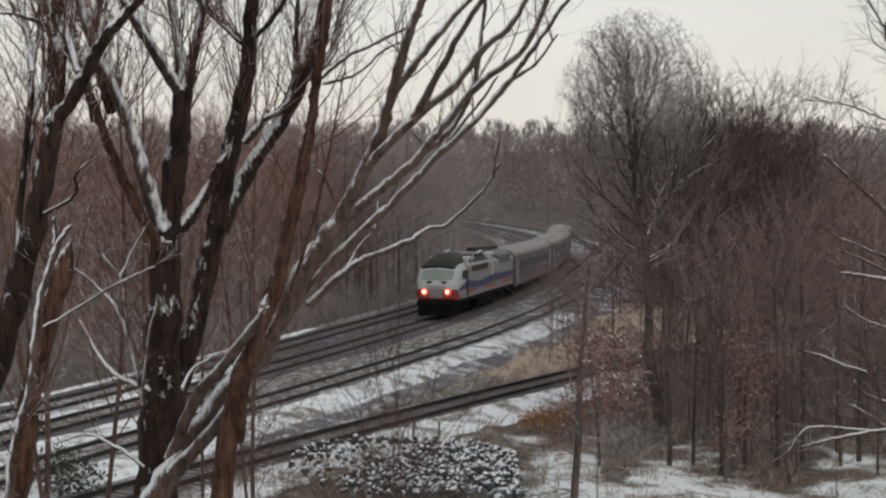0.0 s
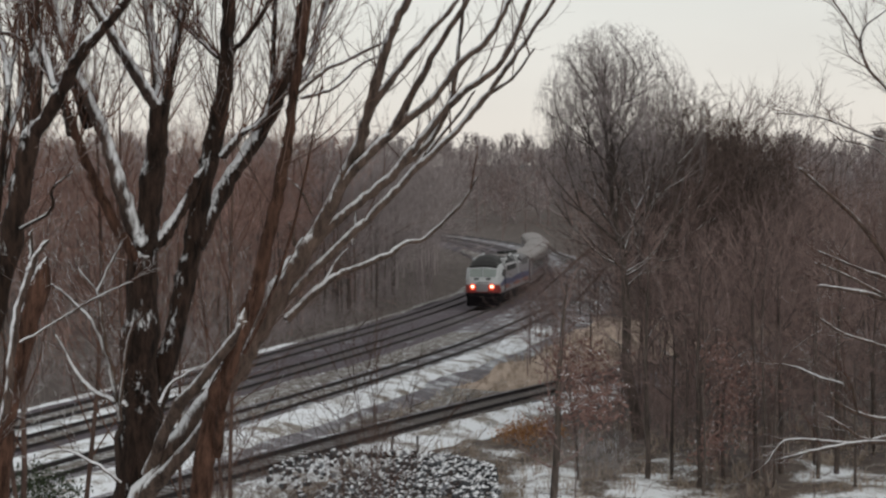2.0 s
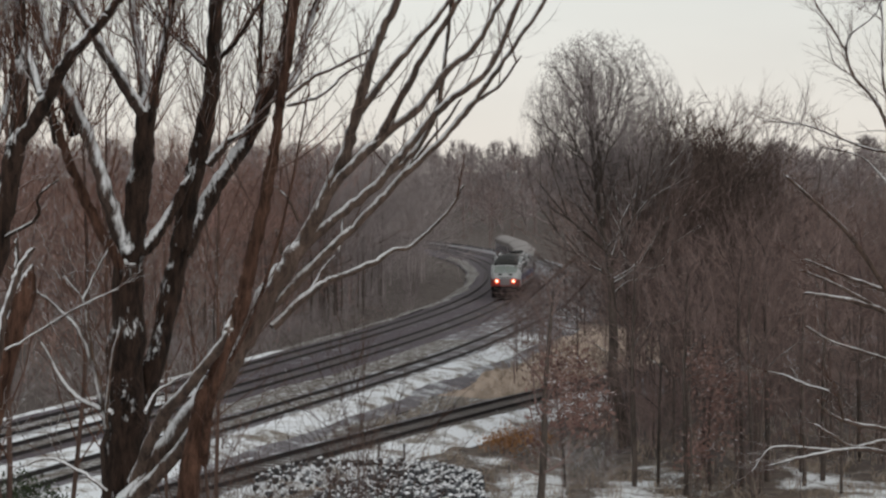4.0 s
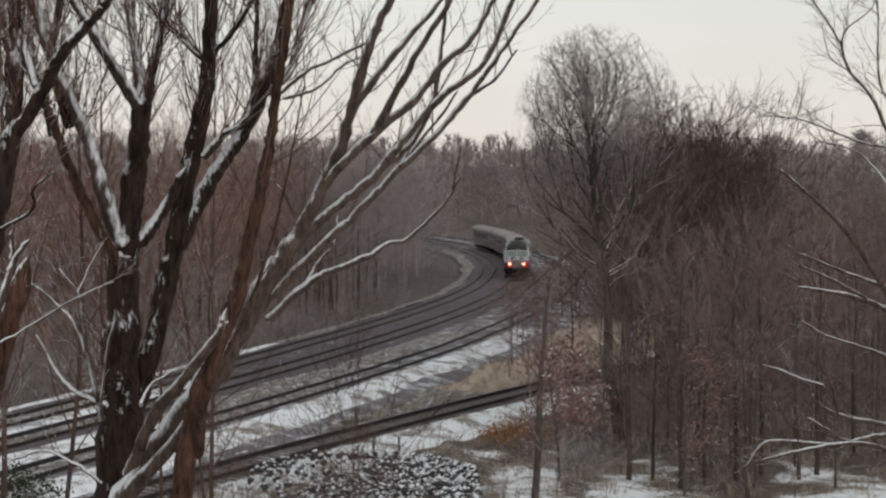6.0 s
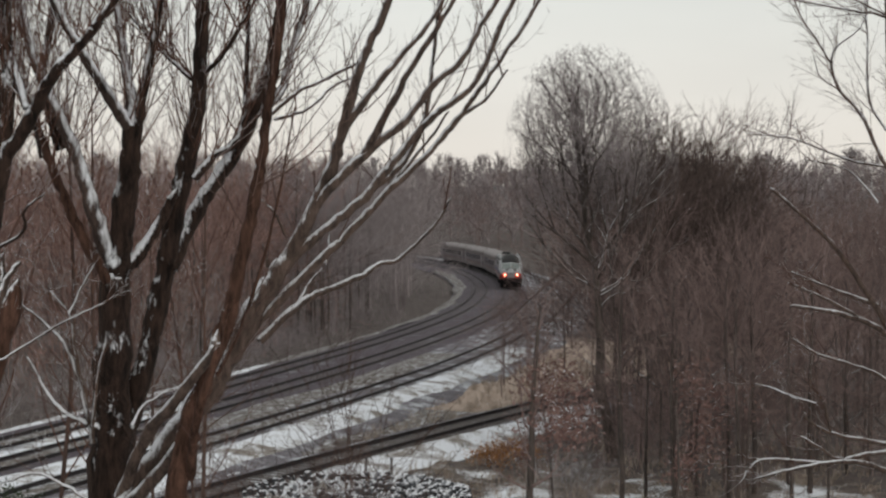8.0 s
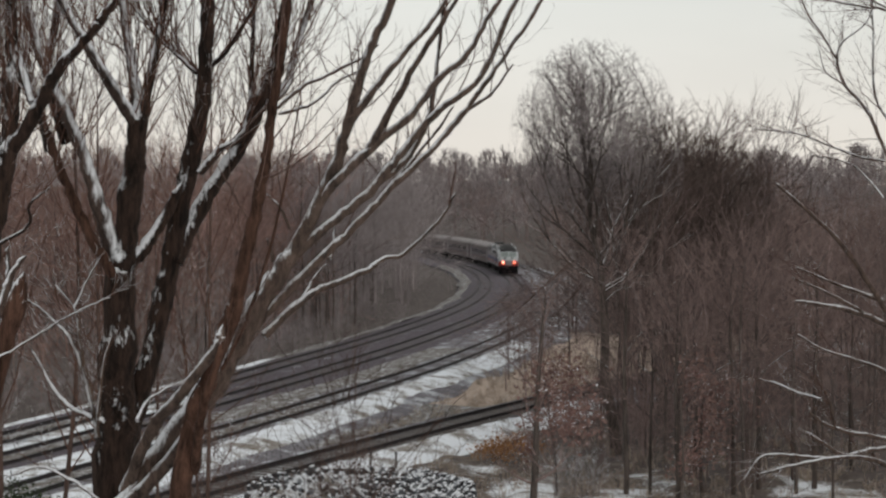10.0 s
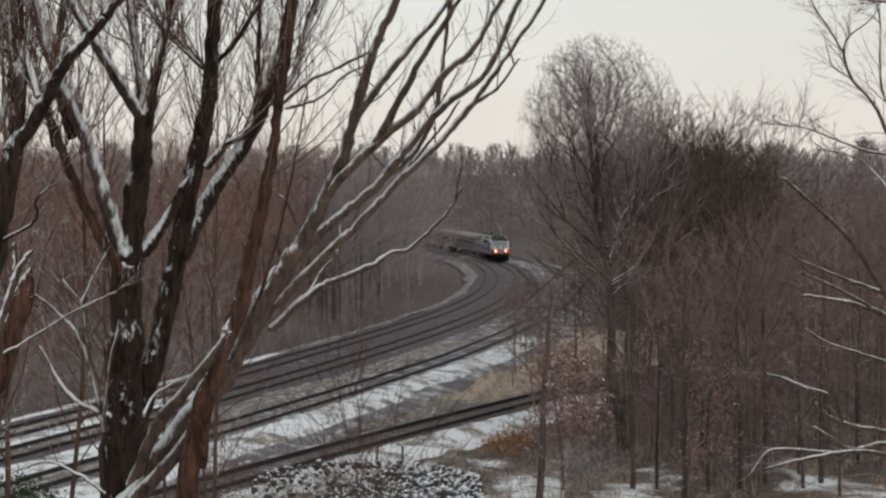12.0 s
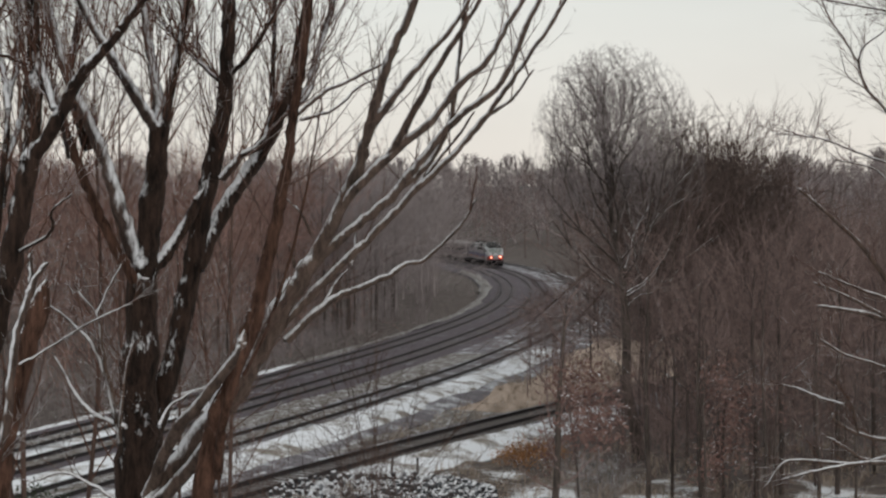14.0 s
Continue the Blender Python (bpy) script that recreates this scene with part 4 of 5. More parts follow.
limb(edge_tree, 0.116, 0.076, (-3.68, 12.50, 7.68), (-3.49, 12.50, 8.30), (-3.31, 12.50, 8.88), (-3.17, 12.50, 9.51), (-3.07, 12.50, 10.00))
limb(edge_tree, 0.068, 0.040, (-3.08, 12.50, 9.96), (-3.05, 12.57, 10.41), (-3.06, 12.65, 10.82), (-3.08, 12.70, 11.19), (-3.08, 12.70, 11.64))
limb(edge_tree, 0.061, 0.028, (-3.07, 12.51, 9.99), (-2.84, 12.44, 10.31), (-2.65, 12.38, 10.64), (-2.35, 12.32, 10.96), (-2.24, 12.30, 11.09), (-1.91, 12.30, 11.57))
limb(edge_tree, 0.032, 0.015, (-2.86, 12.43, 10.40), (-2.99, 12.62, 10.73), (-3.13, 12.80, 11.15), (-3.22, 12.80, 11.66))
limb(edge_tree, 0.028, 0.011, (-3.25, 12.57, 10.41), (-3.35, 12.79, 10.74), (-3.50, 13.00, 11.18), (-3.59, 13.00, 11.69))
limb(edge_tree, 0.029, 0.011, (-3.41, 12.50, 8.57), (-3.32, 12.84, 10.43), (-3.34, 13.18, 10.78), (-3.37, 13.40, 11.23), (-3.35, 13.40, 11.76))
limb(edge_tree, 0.033, 0.019, (-3.35, 12.70, 9.65), (-3.35, 13.00, 10.11), (-3.32, 13.30, 10.46), (-3.29, 13.30, 10.79))
limb(edge_tree, 0.050, 0.024, (-2.94, 14.10, 10.16), (-3.09, 14.10, 10.77), (-3.01, 14.10, 11.32), (-2.95, 14.10, 11.88))
limb(edge_tree, 0.022, 0.009, (-3.27, 13.20, 10.83), (-3.39, 12.75, 10.88), (-3.62, 12.60, 10.89))
limb(edge_tree, 0.018, 0.009, (-3.12, 14.10, 10.09), (-2.95, 13.05, 10.35), (-3.01, 12.70, 10.60))
limb(edge_tree, 0.017, 0.007, (-3.23, 12.50, 9.24), (-2.88, 12.35, 9.44), (-2.83, 12.20, 9.60), (-2.68, 12.20, 9.73))
limb(snowy_stem, 0.037, 0.029, (-3.19, 11.60, 5.08), (-3.18, 11.60, 6.32), (-3.20, 11.60, 7.23), (-3.13, 11.60, 7.73), (-3.04, 11.60, 8.02), (-3.00, 11.60, 8.39), (-2.95, 11.60, 8.72), (-2.85, 11.60, 9.01))
limb(snowy_stem, 0.033, 0.017, (-2.86, 11.60, 8.99), (-2.82, 11.60, 9.10), (-2.75, 11.60, 9.20))
limb(snowy_stem, 0.021, 0.010, (-2.84, 11.60, 9.03), (-2.85, 11.60, 9.18), (-2.85, 11.60, 9.28))
limb(stub_tree, 0.105, 0.075, (-3.42, 12.30, 6.74), (-3.28, 12.30, 7.44), (-3.17, 12.30, 8.15), (-2.96, 12.30, 8.85))
limb(stub_tree, 0.036, 0.020, (-3.40, 12.30, 7.05), (-3.11, 11.47, 7.58), (-2.98, 11.20, 7.89))
limb(shrub, 0.022, 0.007, (-2.38, 12.50, 7.77), (-2.43, 12.50, 8.04), (-2.54, 12.50, 8.44), (-2.67, 12.50, 8.65), (-2.88, 12.50, 8.83), (-3.00, 12.50, 8.89))
limb(shrub, 0.016, 0.007, (-2.41, 12.50, 8.04), (-2.50, 12.45, 8.49), (-2.53, 12.40, 8.78), (-2.67, 12.40, 8.97))
limb(shrub, 0.013, 0.005, (-2.53, 12.40, 8.80), (-2.44, 12.40, 9.00), (-2.34, 12.40, 9.18))
limb(shrub, 0.011, 0.005, (-2.90, 12.50, 8.54), (-2.55, 12.35, 8.75), (-2.25, 12.30, 8.88))
limb(shrub, 0.013, 0.005, (-2.38, 12.50, 7.90), (-2.32, 12.43, 8.36), (-2.25, 12.40, 8.58))
limb(shrub, 0.023, 0.011, (-2.33, 12.50, 7.90), (-2.56, 12.60, 7.97), (-2.74, 12.70, 8.10), (-2.92, 12.70, 8.42))
limb(shrub, 0.016, 0.007, (-2.38, 12.50, 7.28), (-2.58, 12.50, 7.43), (-2.83, 12.50, 7.54), (-3.10, 12.50, 7.46))
limb(shrub, 0.016, 0.007, (-2.07, 12.50, 7.90), (-2.03, 12.73, 8.03), (-1.85, 12.80, 8.14))
limb(shrub, 0.011, 0.005, (-2.81, 11.10, 8.52), (-2.63, 11.10, 8.62), (-2.43, 11.10, 8.75))
limb(fringe_tree, 0.257, 0.171, (8.52, 24.00, 4.30), (8.35, 24.00, 6.01), (8.22, 24.00, 7.73), (8.09, 24.00, 9.44))
limb(fringe_tree, 0.171, 0.062, (8.09, 24.00, 9.35), (7.83, 24.00, 10.30), (7.66, 24.00, 11.58), (7.58, 24.00, 13.38), (7.57, 24.00, 13.55))
limb(fringe_tree, 0.050, 0.021, (7.75, 24.00, 7.55), (7.22, 23.81, 8.33), (6.70, 23.62, 9.02), (6.24, 23.50, 9.46), (5.67, 23.50, 9.96))
limb(fringe_tree, 0.051, 0.021, (8.18, 24.00, 7.21), (7.36, 23.85, 7.86), (6.81, 23.70, 8.07), (6.40, 23.60, 8.16), (6.00, 23.60, 8.22))
limb(fringe_tree, 0.034, 0.015, (7.17, 23.80, 7.95), (6.54, 23.65, 8.30), (5.93, 23.60, 8.56))
limb(fringe_tree, 0.034, 0.015, (7.36, 23.84, 8.21), (6.67, 23.81, 8.46), (6.03, 23.80, 8.72))
limb(fringe_tree, 0.049, 0.021, (8.26, 24.00, 5.33), (7.40, 23.70, 5.72), (6.93, 23.40, 5.88), (6.39, 23.10, 5.93), (5.78, 23.00, 5.84), (5.33, 23.00, 5.73))
limb(fringe_tree, 0.033, 0.015, (6.39, 23.10, 5.91), (5.80, 23.05, 5.97), (5.33, 23.00, 5.98), (5.06, 23.00, 5.65))
limb(fringe_tree, 0.041, 0.017, (8.09, 24.00, 6.01), (7.23, 23.70, 5.97), (6.64, 23.40, 5.93), (6.29, 23.20, 6.13), (6.04, 23.20, 6.29))
limb(fringe_tree, 0.041, 0.017, (8.18, 24.00, 5.93), (7.30, 23.66, 6.14), (6.53, 23.33, 6.32), (6.10, 23.10, 6.55), (6.04, 23.10, 6.65))
limb(fringe_tree, 0.025, 0.012, (6.48, 23.30, 6.32), (6.36, 23.15, 6.71), (6.28, 23.10, 6.92))
limb(fringe_tree, 0.034, 0.015, (8.09, 24.00, 6.70), (7.37, 23.89, 7.15), (6.91, 23.77, 7.32), (6.38, 23.70, 7.49), (6.04, 23.70, 7.70))
limb(fringe_tree, 0.025, 0.010, (6.22, 23.10, 6.80), (5.93, 23.40, 6.87), (5.70, 23.70, 6.97), (5.41, 23.70, 7.04))
limb(fringe_tree, 0.035, 0.018, (7.83, 24.00, 9.78), (7.44, 24.11, 10.56), (7.22, 24.23, 11.13), (6.89, 24.30, 11.52), (6.77, 24.30, 11.87))
limb(fringe_tree, 0.018, 0.005, (6.77, 24.30, 11.83), (6.82, 24.30, 12.15), (7.24, 24.30, 12.52), (7.37, 24.30, 13.08), (7.46, 24.30, 13.60))
limb(fringe_tree, 0.018, 0.005, (6.78, 24.30, 11.87), (6.54, 24.30, 12.30), (6.35, 24.30, 12.56), (6.15, 24.30, 13.00), (5.93, 24.30, 13.60))
limb(fringe_tree, 0.013, 0.005, (6.89, 24.30, 11.52), (6.59, 24.30, 11.74), (6.47, 24.30, 12.13))
limb(fringe_tree, 0.022, 0.009, (7.75, 24.00, 10.30), (7.13, 24.23, 10.41), (6.58, 24.45, 10.64), (6.19, 24.60, 10.80), (5.57, 24.60, 10.86))
limb(fringe_tree, 0.022, 0.007, (7.66, 24.00, 10.73), (7.38, 24.34, 11.35), (7.44, 24.67, 12.43), (7.46, 24.90, 13.26), (7.44, 24.90, 13.70))
limb(fringe_tree, 0.025, 0.009, (8.09, 24.00, 12.35), (7.31, 23.70, 12.61), (6.51, 23.40, 12.68), (2.53, 23.40, 13.44))
limb(fringe_tree, 0.017, 0.006, (7.70, 23.85, 12.51), (7.12, 23.62, 12.73), (6.55, 23.40, 12.95), (5.76, 23.40, 13.44))
limb(fringe_tree, 0.018, 0.009, (7.41, 24.03, 9.78), (7.31, 24.26, 10.00), (7.04, 24.50, 10.31), (6.42, 24.50, 10.45))

GROWN[tall_tree.name] = (M["snowy_bark"], [], np.random.default_rng(77))
limb(tall_tree, 0.055, 0.02, (0, 0, 6.7), (-0.75, -0.2, 7.5), (-1.3, -0.3, 8.0), (-1.95, -0.4, 8.8))
limb(tall_tree, 0.055, 0.02, (0, 0, 6.6), (0.7, -0.2, 7.0), (1.3, -0.3, 7.6), (1.75, -0.3, 8.6))
limb(tall_tree, 0.04, 0.015, (0, 0, 6.2), (0.5, -0.2, 6.6), (1.1, -0.3, 6.7))
twigs(tall_tree, 6, 0.7, M["pale_twig"], 8, 0.5, 0.008, 4.0)
twigs(dark_tree, 15, 1.0, M["twig_bark"], 1, 0.9, 0.007, 9.9)
twigs(leaning_tree, 2.4, 0.7, M["twig_bark"], 2, 0.7, 0.006, 9.3)
twigs(red_tree, 6, 1.0, M["bush_twig"], 3, 0.5, 0.006, 6.3, 0.35)
twigs(edge_tree, 9, 0.9, M["twig_bark"], 4, 0.9, 0.007, 9.6)
twigs(stub_tree, 6, 0.5, M["red_bark"], 5, 0.5, 0.005, 6.0)
twigs(shrub, 5, 0.35, M["red_bark"], 6, 0.3, 0.004, 6.0)
twigs(fringe_tree, 5, 0.7, M["twig_bark"], 7, 0.3, 0.006, 5.0, -0.3)
near_wood([(-5.4, 24), (-3.7, 22), (-4.4, 28), (-6.6, 27), (-5.9, 21), (-4.9, 19), (-3.2, 27), (-5.0, 30), (-3.9, 33), (-6.1, 32)], SAPLING, "thin grey-brown sapling with fine upright twigs", "saplings on the slope", M["bush_twig"], M["twig_bark"], 11, 0.9, 1.15)


# ---- leaves, straw and stones ----
def leaf_cloud(rng, centre, size, count, leaf):
    """Many small folded leaves spread through an uneven clump."""
    b = Bundle()
    lobes = rng.normal(size=(7, 3)) * np.array(size) * 0.6
    for _ in range(count):
        c = np.array(centre) + lobes[int(rng.integers(7))] + rng.normal(size=3) * np.array(size) * 0.45
        u = rng.normal(size=3)
        u /= np.linalg.norm(u)
        w = np.cross(u, rng.normal(size=3))
        w /= np.linalg.norm(w)
        k = np.cross(u, w)
        s = leaf * (0.6 + 0.8 * rng.random())
        v = [c - u * s, c + w * s * 0.45 + k * s * 0.2, c + u * s, c - w * s * 0.45 + k * s * 0.2, c - k * s * 0.1]
        b.add(v, [[0, 1, 4], [1, 2, 4], [0, 4, 3], [4, 2, 3]])
    return b


def leafy_sapling(x, y, height, r, seed, label, clumps, leaf_m, leaf, scale_twigs=1.0):
    rng = np.random.default_rng(seed)
    arr = tree_arrays(seed, height, r, kids=(18, 5, 3), ratio=(0.30, 0.5, 0.5), angle=(52, 40, 38), tip=0.007, bare=0.2, lean=0.02, crook=0.12)
    z = float(ground_height(np.array(x), np.array(y)))
    root = tree_thing(arr, pose(x, y, z), label, "", M["forest_bark"], M["forest_twig"], "leafy_sapling")
    for c, size, count in clumps:
        solid("foliage", leaf_cloud(rng, c, size, count, leaf).mesh("foliage"), leaf_m, root)["kind"] = "stuff"
    return root


leafy_sapling(4.15, 50, 8.2, 0.14, 61, "young tree that keeps withered reddish leaves", [((0.6, 0.3, 4.6), (0.85, 0.6, 0.8), 420), ((1.4, -0.2, 3.7), (0.9, 0.6, 0.7), 520), ((0.2, 0.1, 3.2), (0.4, 0.4, 0.6), 220), ((1.0, 0, 5.3), (0.5, 0.4, 0.4), 160)], M["dry_leaf"], 0.075)
leafy_sapling(5.6, 56, 5.5, 0.06, 62, "young tree with sparse withered leaves", [((0.5, 0.2, 2.9), (0.8, 0.5, 0.6), 420), ((-0.2, 0.3, 3.8), (0.5, 0.5, 0.5), 220)], M["dry_leaf"], 0.075)
leafy_sapling(10.9, 56.5, 6.5, 0.08, 63, "small tree in the thicket with withered reddish leaves", [((0.2, -0.6, 3.2), (0.8, 0.5, 0.9), 800), ((-0.3, -0.5, 1.9), (0.7, 0.5, 0.6), 450), ((-0.5, -0.4, 4.6), (0.6, 0.4, 0.6), 300)], M["dry_leaf"], 0.075)
for i_, (x_, y_, s_) in enumerate(((4.5, 63, 1.05), (5.5, 66, 0.8), (4.0, 65, 0.7))):
    rng_ = np.random.default_rng(70 + i_)
    root_ = tagged(new("withered_bush"), "low withered bush of orange-brown leaves", "bush", "withered bushes")
    z_ = float(ground_height(np.array(x_), np.array(y_)))
    arr_ = tree_arrays(80 + i_, 1.4 * s_ + 0.5, 0.02, kids=(14, 4, 2), ratio=(0.7, 0.5, 0.5), angle=(50, 40, 40), tip=0.006, bare=0.02)
    solid("stem_growth", mesh_of("stem_growth", *arr_[1]), M["red_bark"], root_)["kind"] = "stuff"
    solid("foliage", leaf_cloud(rng_, (0, 0, 0.75 * s_), (0.8 * s_, 0.6 * s_, 0.42 * s_), 520, 0.06).mesh("foliage"), M["orange_leaf"], root_)["kind"] = "stuff"
    root_.matrix_world = pose(x_, y_, z_)
root_ = tagged(new("evergreen_bush"), "small dark evergreen bush on the slope", "bush")
solid("foliage", leaf_cloud(np.random.default_rng(90), (0, 0, 1.0), (0.75, 0.6, 0.7), 1500, 0.07).mesh("foliage"), M["evergreen"], root_)["kind"] = "stuff"
solid("stem", Bundle.mesh(leaf_cloud(np.random.default_rng(91), (0, 0, 0.3), (0.1, 0.1, 0.3), 20, 0.1), "stem"), M["forest_bark"], root_)
root_.matrix_world = pose(-12.2, 50, float(ground_height(np.array(-12.2), np.array(50.0))) - 0.1)


def straw_patch(name, spots, label, mat, seed, blade=0.5):
    rng = np.random.default_rng(seed)
    b = Bundle()
    for x, y in spots:
        z = float(ground_height(np.array(x), np.array(y)))
        for _ in range(9):
            p = np.array((x + rng.normal() * 0.16, y + rng.normal() * 0.16, z))
            lean = rng.normal(size=2) * 0.5
            h = blade * (0.5 + rng.random())
            b.tube([p, p + (lean[0] * h * 0.4, lean[1] * h * 0.4, h * 0.7), p + (lean[0] * h, lean[1] * h, h * 0.85)], [0.012, 0.009, 0.003], 3)
    return tagged(solid(name, b.mesh(name), mat), label, "grass", kind="stuff")


def verge(x, y):
    o = x - float(line_x(np.array(y)))
    return o > 10.5 and x < float(spur_x(np.array(y))) - 3.0


straw_patch("dry_grass", scatter(170, 70, 118, verge, 31, -4, 7), "tan dry grass on the bank between two tracks", M["straw"], 31, 0.5)
straw_patch("dry_grass", scatter(320, 49, 72, lambda x, y: x > float(spur_x(np.array(y))) + 3.6, 32, -5, 17), "flattened dry grass and weeds poking through snow", M["straw"], 32, 0.4)


def stone_meshes():
    out = []
    for k in range(7):
        rng = np.random.default_rng(500 + k)
        bm = bmesh.new()
        bmesh.ops.create_icosphere(bm, subdivisions=1, radius=1.0)
        for v in bm.verts:
            v.co = v.co * (0.75 + 0.5 * rng.random())
            v.co.z *= 0.72
            v.co.x *= 1.15
        me = bpy.data.meshes.new("stone")
        bm.to_mesh(me)
        bm.free()
        me.materials.append(M["stone"])
        out.append(me)
    return out


def stone_pile():
    rng = np.random.default_rng(55)
    root = tagged(new("stone_pile"), "heap of grey broken stone dusted with snow", "stones")
    root.location = (-0.9, 54, -0.3)
    meshes = stone_meshes()
    rest = Bundle()
    made = 0
    for k in range(2300):
        x, y = rng.uniform(-4.4, 3.4), rng.uniform(-5.2, 4.4)
        edge = 1 - (abs(x + 0.2 * y) / 4.6) ** 2 - (y / 5.6) ** 2
        if edge < 0.04 * rng.random():
            continue
        if y > 1.77 * (x + 2.6) - 3.7 and rng.random() > 0.10:
            continue
        z = 0.75 * math.sqrt(max(edge, 0)) * (0.8 + 0.35 * rng.random()) + 0.02
        s = 0.08 + 0.10 * rng.random() ** 2
        if made < 300 and x > -3.2 and y < 2.5:
            ob = new("stone", meshes[k % 7])
            ob.parent = root
            ob.matrix_basis = Matrix.LocRotScale((x, y, z), Euler(rng.random(3) * 6.28), (s, s, s))
            made += 1
        else:
            me = meshes[k % 7]
            v = np.array([q.co for q in me.vertices]) @ np.array(Euler(rng.random(3) * 6.28).to_matrix()) * s + (x, y, z)
            rest.add(v, np.array([tuple(p.vertices) for p in me.polygons]))
    solid("rubble", rest.mesh("rubble"), M["stone"], root)["kind"] = "stuff"


stone_pile()


def fence_post(x, y, h, lean):
    root = tagged(new("fence_post"), "weathered grey marker post beside the siding", "post", "marker posts")
    part("shaft", box(-0.04, 0.04, -0.04, 0.04, -0.3, h, 0.012), M["tie"], root)
    part("cap", box(-0.055, 0.055, -0.055, 0.055, h, h + 0.05, 0.012), M["rail"], root)
    root.matrix_world = pose(x, y, float(ground_height(np.array(x), np.array(y))), 0, lean, 0)


fence_post(-1.1, 58.5, 1.45, 1)
fence_post(-0.12, 58.0, 1.5, -1)
log = Bundle()
log.tube([(-2.3, 58.2, 0.25), (-1.4, 58.0, 0.2), (-0.6, 57.6, 0.12)], [0.07, 0.09, 0.06], 8)
tagged(solid("fallen_log", log.mesh("fallen_log"), M["dark_bark"], smooth=True), "dark fallen log lying by the siding", "log")
# dark sticks: debris, and added to stand in for the ditch's shadowed hollow
drain = Bundle()
for k_ in range(26):
    r_ = np.random.default_rng(700 + k_)
    p_ = np.array((2.6 + 2.2 * r_.random(), 50.0 + 2.0 * r_.random(), 0.0))
    p_[2] = float(ground_height(p_[0], p_[1])) + 0.05 + 0.25 * r_.random()
    q_ = p_ + r_.normal(size=3) * (0.5, 0.3, 0.08)
    drain.tube([p_, (p_ + q_) / 2 + (0, 0, 0.06), q_], [0.03, 0.03, 0.012], 5)
tagged(solid("brushwood", drain.mesh("brushwood"), M["dark_bark"]), "dark brushwood debris that also stands in for a ditch's shadow", "brushwood", kind="stuff")

# ---- the train ----
M["silver"] = paint("silver", (0.25, 0.232, 0.25), 0.45, 0.1, 0.75, 1.2)
M["soot_silver"] = paint("soot_silver", (0.10, 0.093, 0.10), 0.6, 0.1, 0.7, 0.8)
M["white_paint"] = paint("white_paint", (0.43, 0.445, 0.46), 0.45, 0, 0.6, 1.1)
M["black_paint"] = paint("black_paint", (0.012, 0.011, 0.011), 0.8, 0, 0.2, 1)
M["blue_paint"] = paint("blue_paint", (0.026, 0.030, 0.105), 0.45, 0, 0.3, 1)
M["orange_paint"] = paint("orange_paint", (0.22, 0.060, 0.040), 0.45, 0, 0.3, 1)
M["red_paint"] = paint("red_paint", (0.22, 0.024, 0.02), 0.45, 0, 0.3, 1)
M["underframe"] = paint("underframe", (0.006, 0.005, 0.006), 0.95, 0, 0.3, 1)
M["underframe"].node_tree.nodes["Principled BSDF"].inputs["Specular IOR Level"].default_value = 0.1
M["roof_metal"] = paint("roof_metal", (0.185, 0.160, 0.158), 0.6, 0.0, 0.6, 0.6)
M["coach_side"] = paint("coach_side", (0.095, 0.074, 0.078), 0.5, 0.1, 0.6, 0.6)
M["dull_stripe"] = paint("dull_stripe", (0.115, 0.058, 0.048), 0.55, 0, 0.6, 0.6)
M["dull_blue"] = paint("dull_blue", (0.045, 0.040, 0.066), 0.55, 0, 0.6, 0.6)
M["glass"] = paint("glass", (0.015, 0.018, 0.022), 0.12, 0, 0.1, 1)
# windshield glass, its base paled to imitate the sky mirrored in it
M["screen"] = paint("screen", (0.20, 0.23, 0.22), 0.08, 0, 0.3, 1)
M["lamp"] = glow("lamp", (1.0, 0.60, 0.40), 5.0)
# red ring that glows to imitate the lamp's halo; no lamp itself
M["lamp_ring"] = glow("lamp_ring", (1.0, 0.09, 0.035), 0.8)


def section(half, low, high, crown, n=6):
    """Half-round roofed cross-section of a car body, as (x, z) going round."""
    pts = [(-half, low), (-half, high)]
    for k in range(1, n):
        a = math.pi * (1 - k / n)
        pts.append((half * math.cos(a), high + crown * math.sin(a)))
    pts += [(half, high), (half, low)]
    return pts


def cab_section(half, low, high, crown, n=8):
    """Cross-section with sides that lean in towards a rounded roof."""
    side = [(half, low), (half, low + 0.45 * (high - low)), (half * 0.975, low + 0.72 * (high - low)), (half * 0.91, low + 0.92 * (high - low)), (half * 0.84, high)]
    arc = [(half * 0.84 * math.cos(math.pi * (1 - k / n)), high + crown * math.sin(math.pi * k / n)) for k in range(1, n)]
    return [(-x, z) for x, z in side] + arc + side[::-1]


def shell(secs):
    """A closed body through cross-sections [(y, [(x, z), ...]), ...]."""
    bm = bmesh.new()
    rings = [[bm.verts.new((x, y, z)) for x, z in pts] for y, pts in secs]
    for a, b in zip(rings, rings[1:]):
        for i in range(len(a)):
            j = (i + 1) % len(a)
            bm.faces.new((a[i], a[j], b[j], b[i]))
    bm.faces.new(rings[0])
    bm.faces.new(rings[-1][::-1])
    bmesh.ops.recalc_face_normals(bm, faces=bm.faces)
    return bm


def wheel_bm(x, y, r=0.5, w=0.14):
    bm = bmesh.new()
    bmesh.ops.create_cone(bm, cap_ends=True, segments=20, radius1=r, radius2=r * 0.96, depth=w)
    bmesh.ops.rotate(bm, verts=bm.verts, matrix=Matrix.Rotation(radians(90), 3, "Y"))
    bmesh.ops.translate(bm, verts=bm.verts, vec=(x, y, r))
    return bm


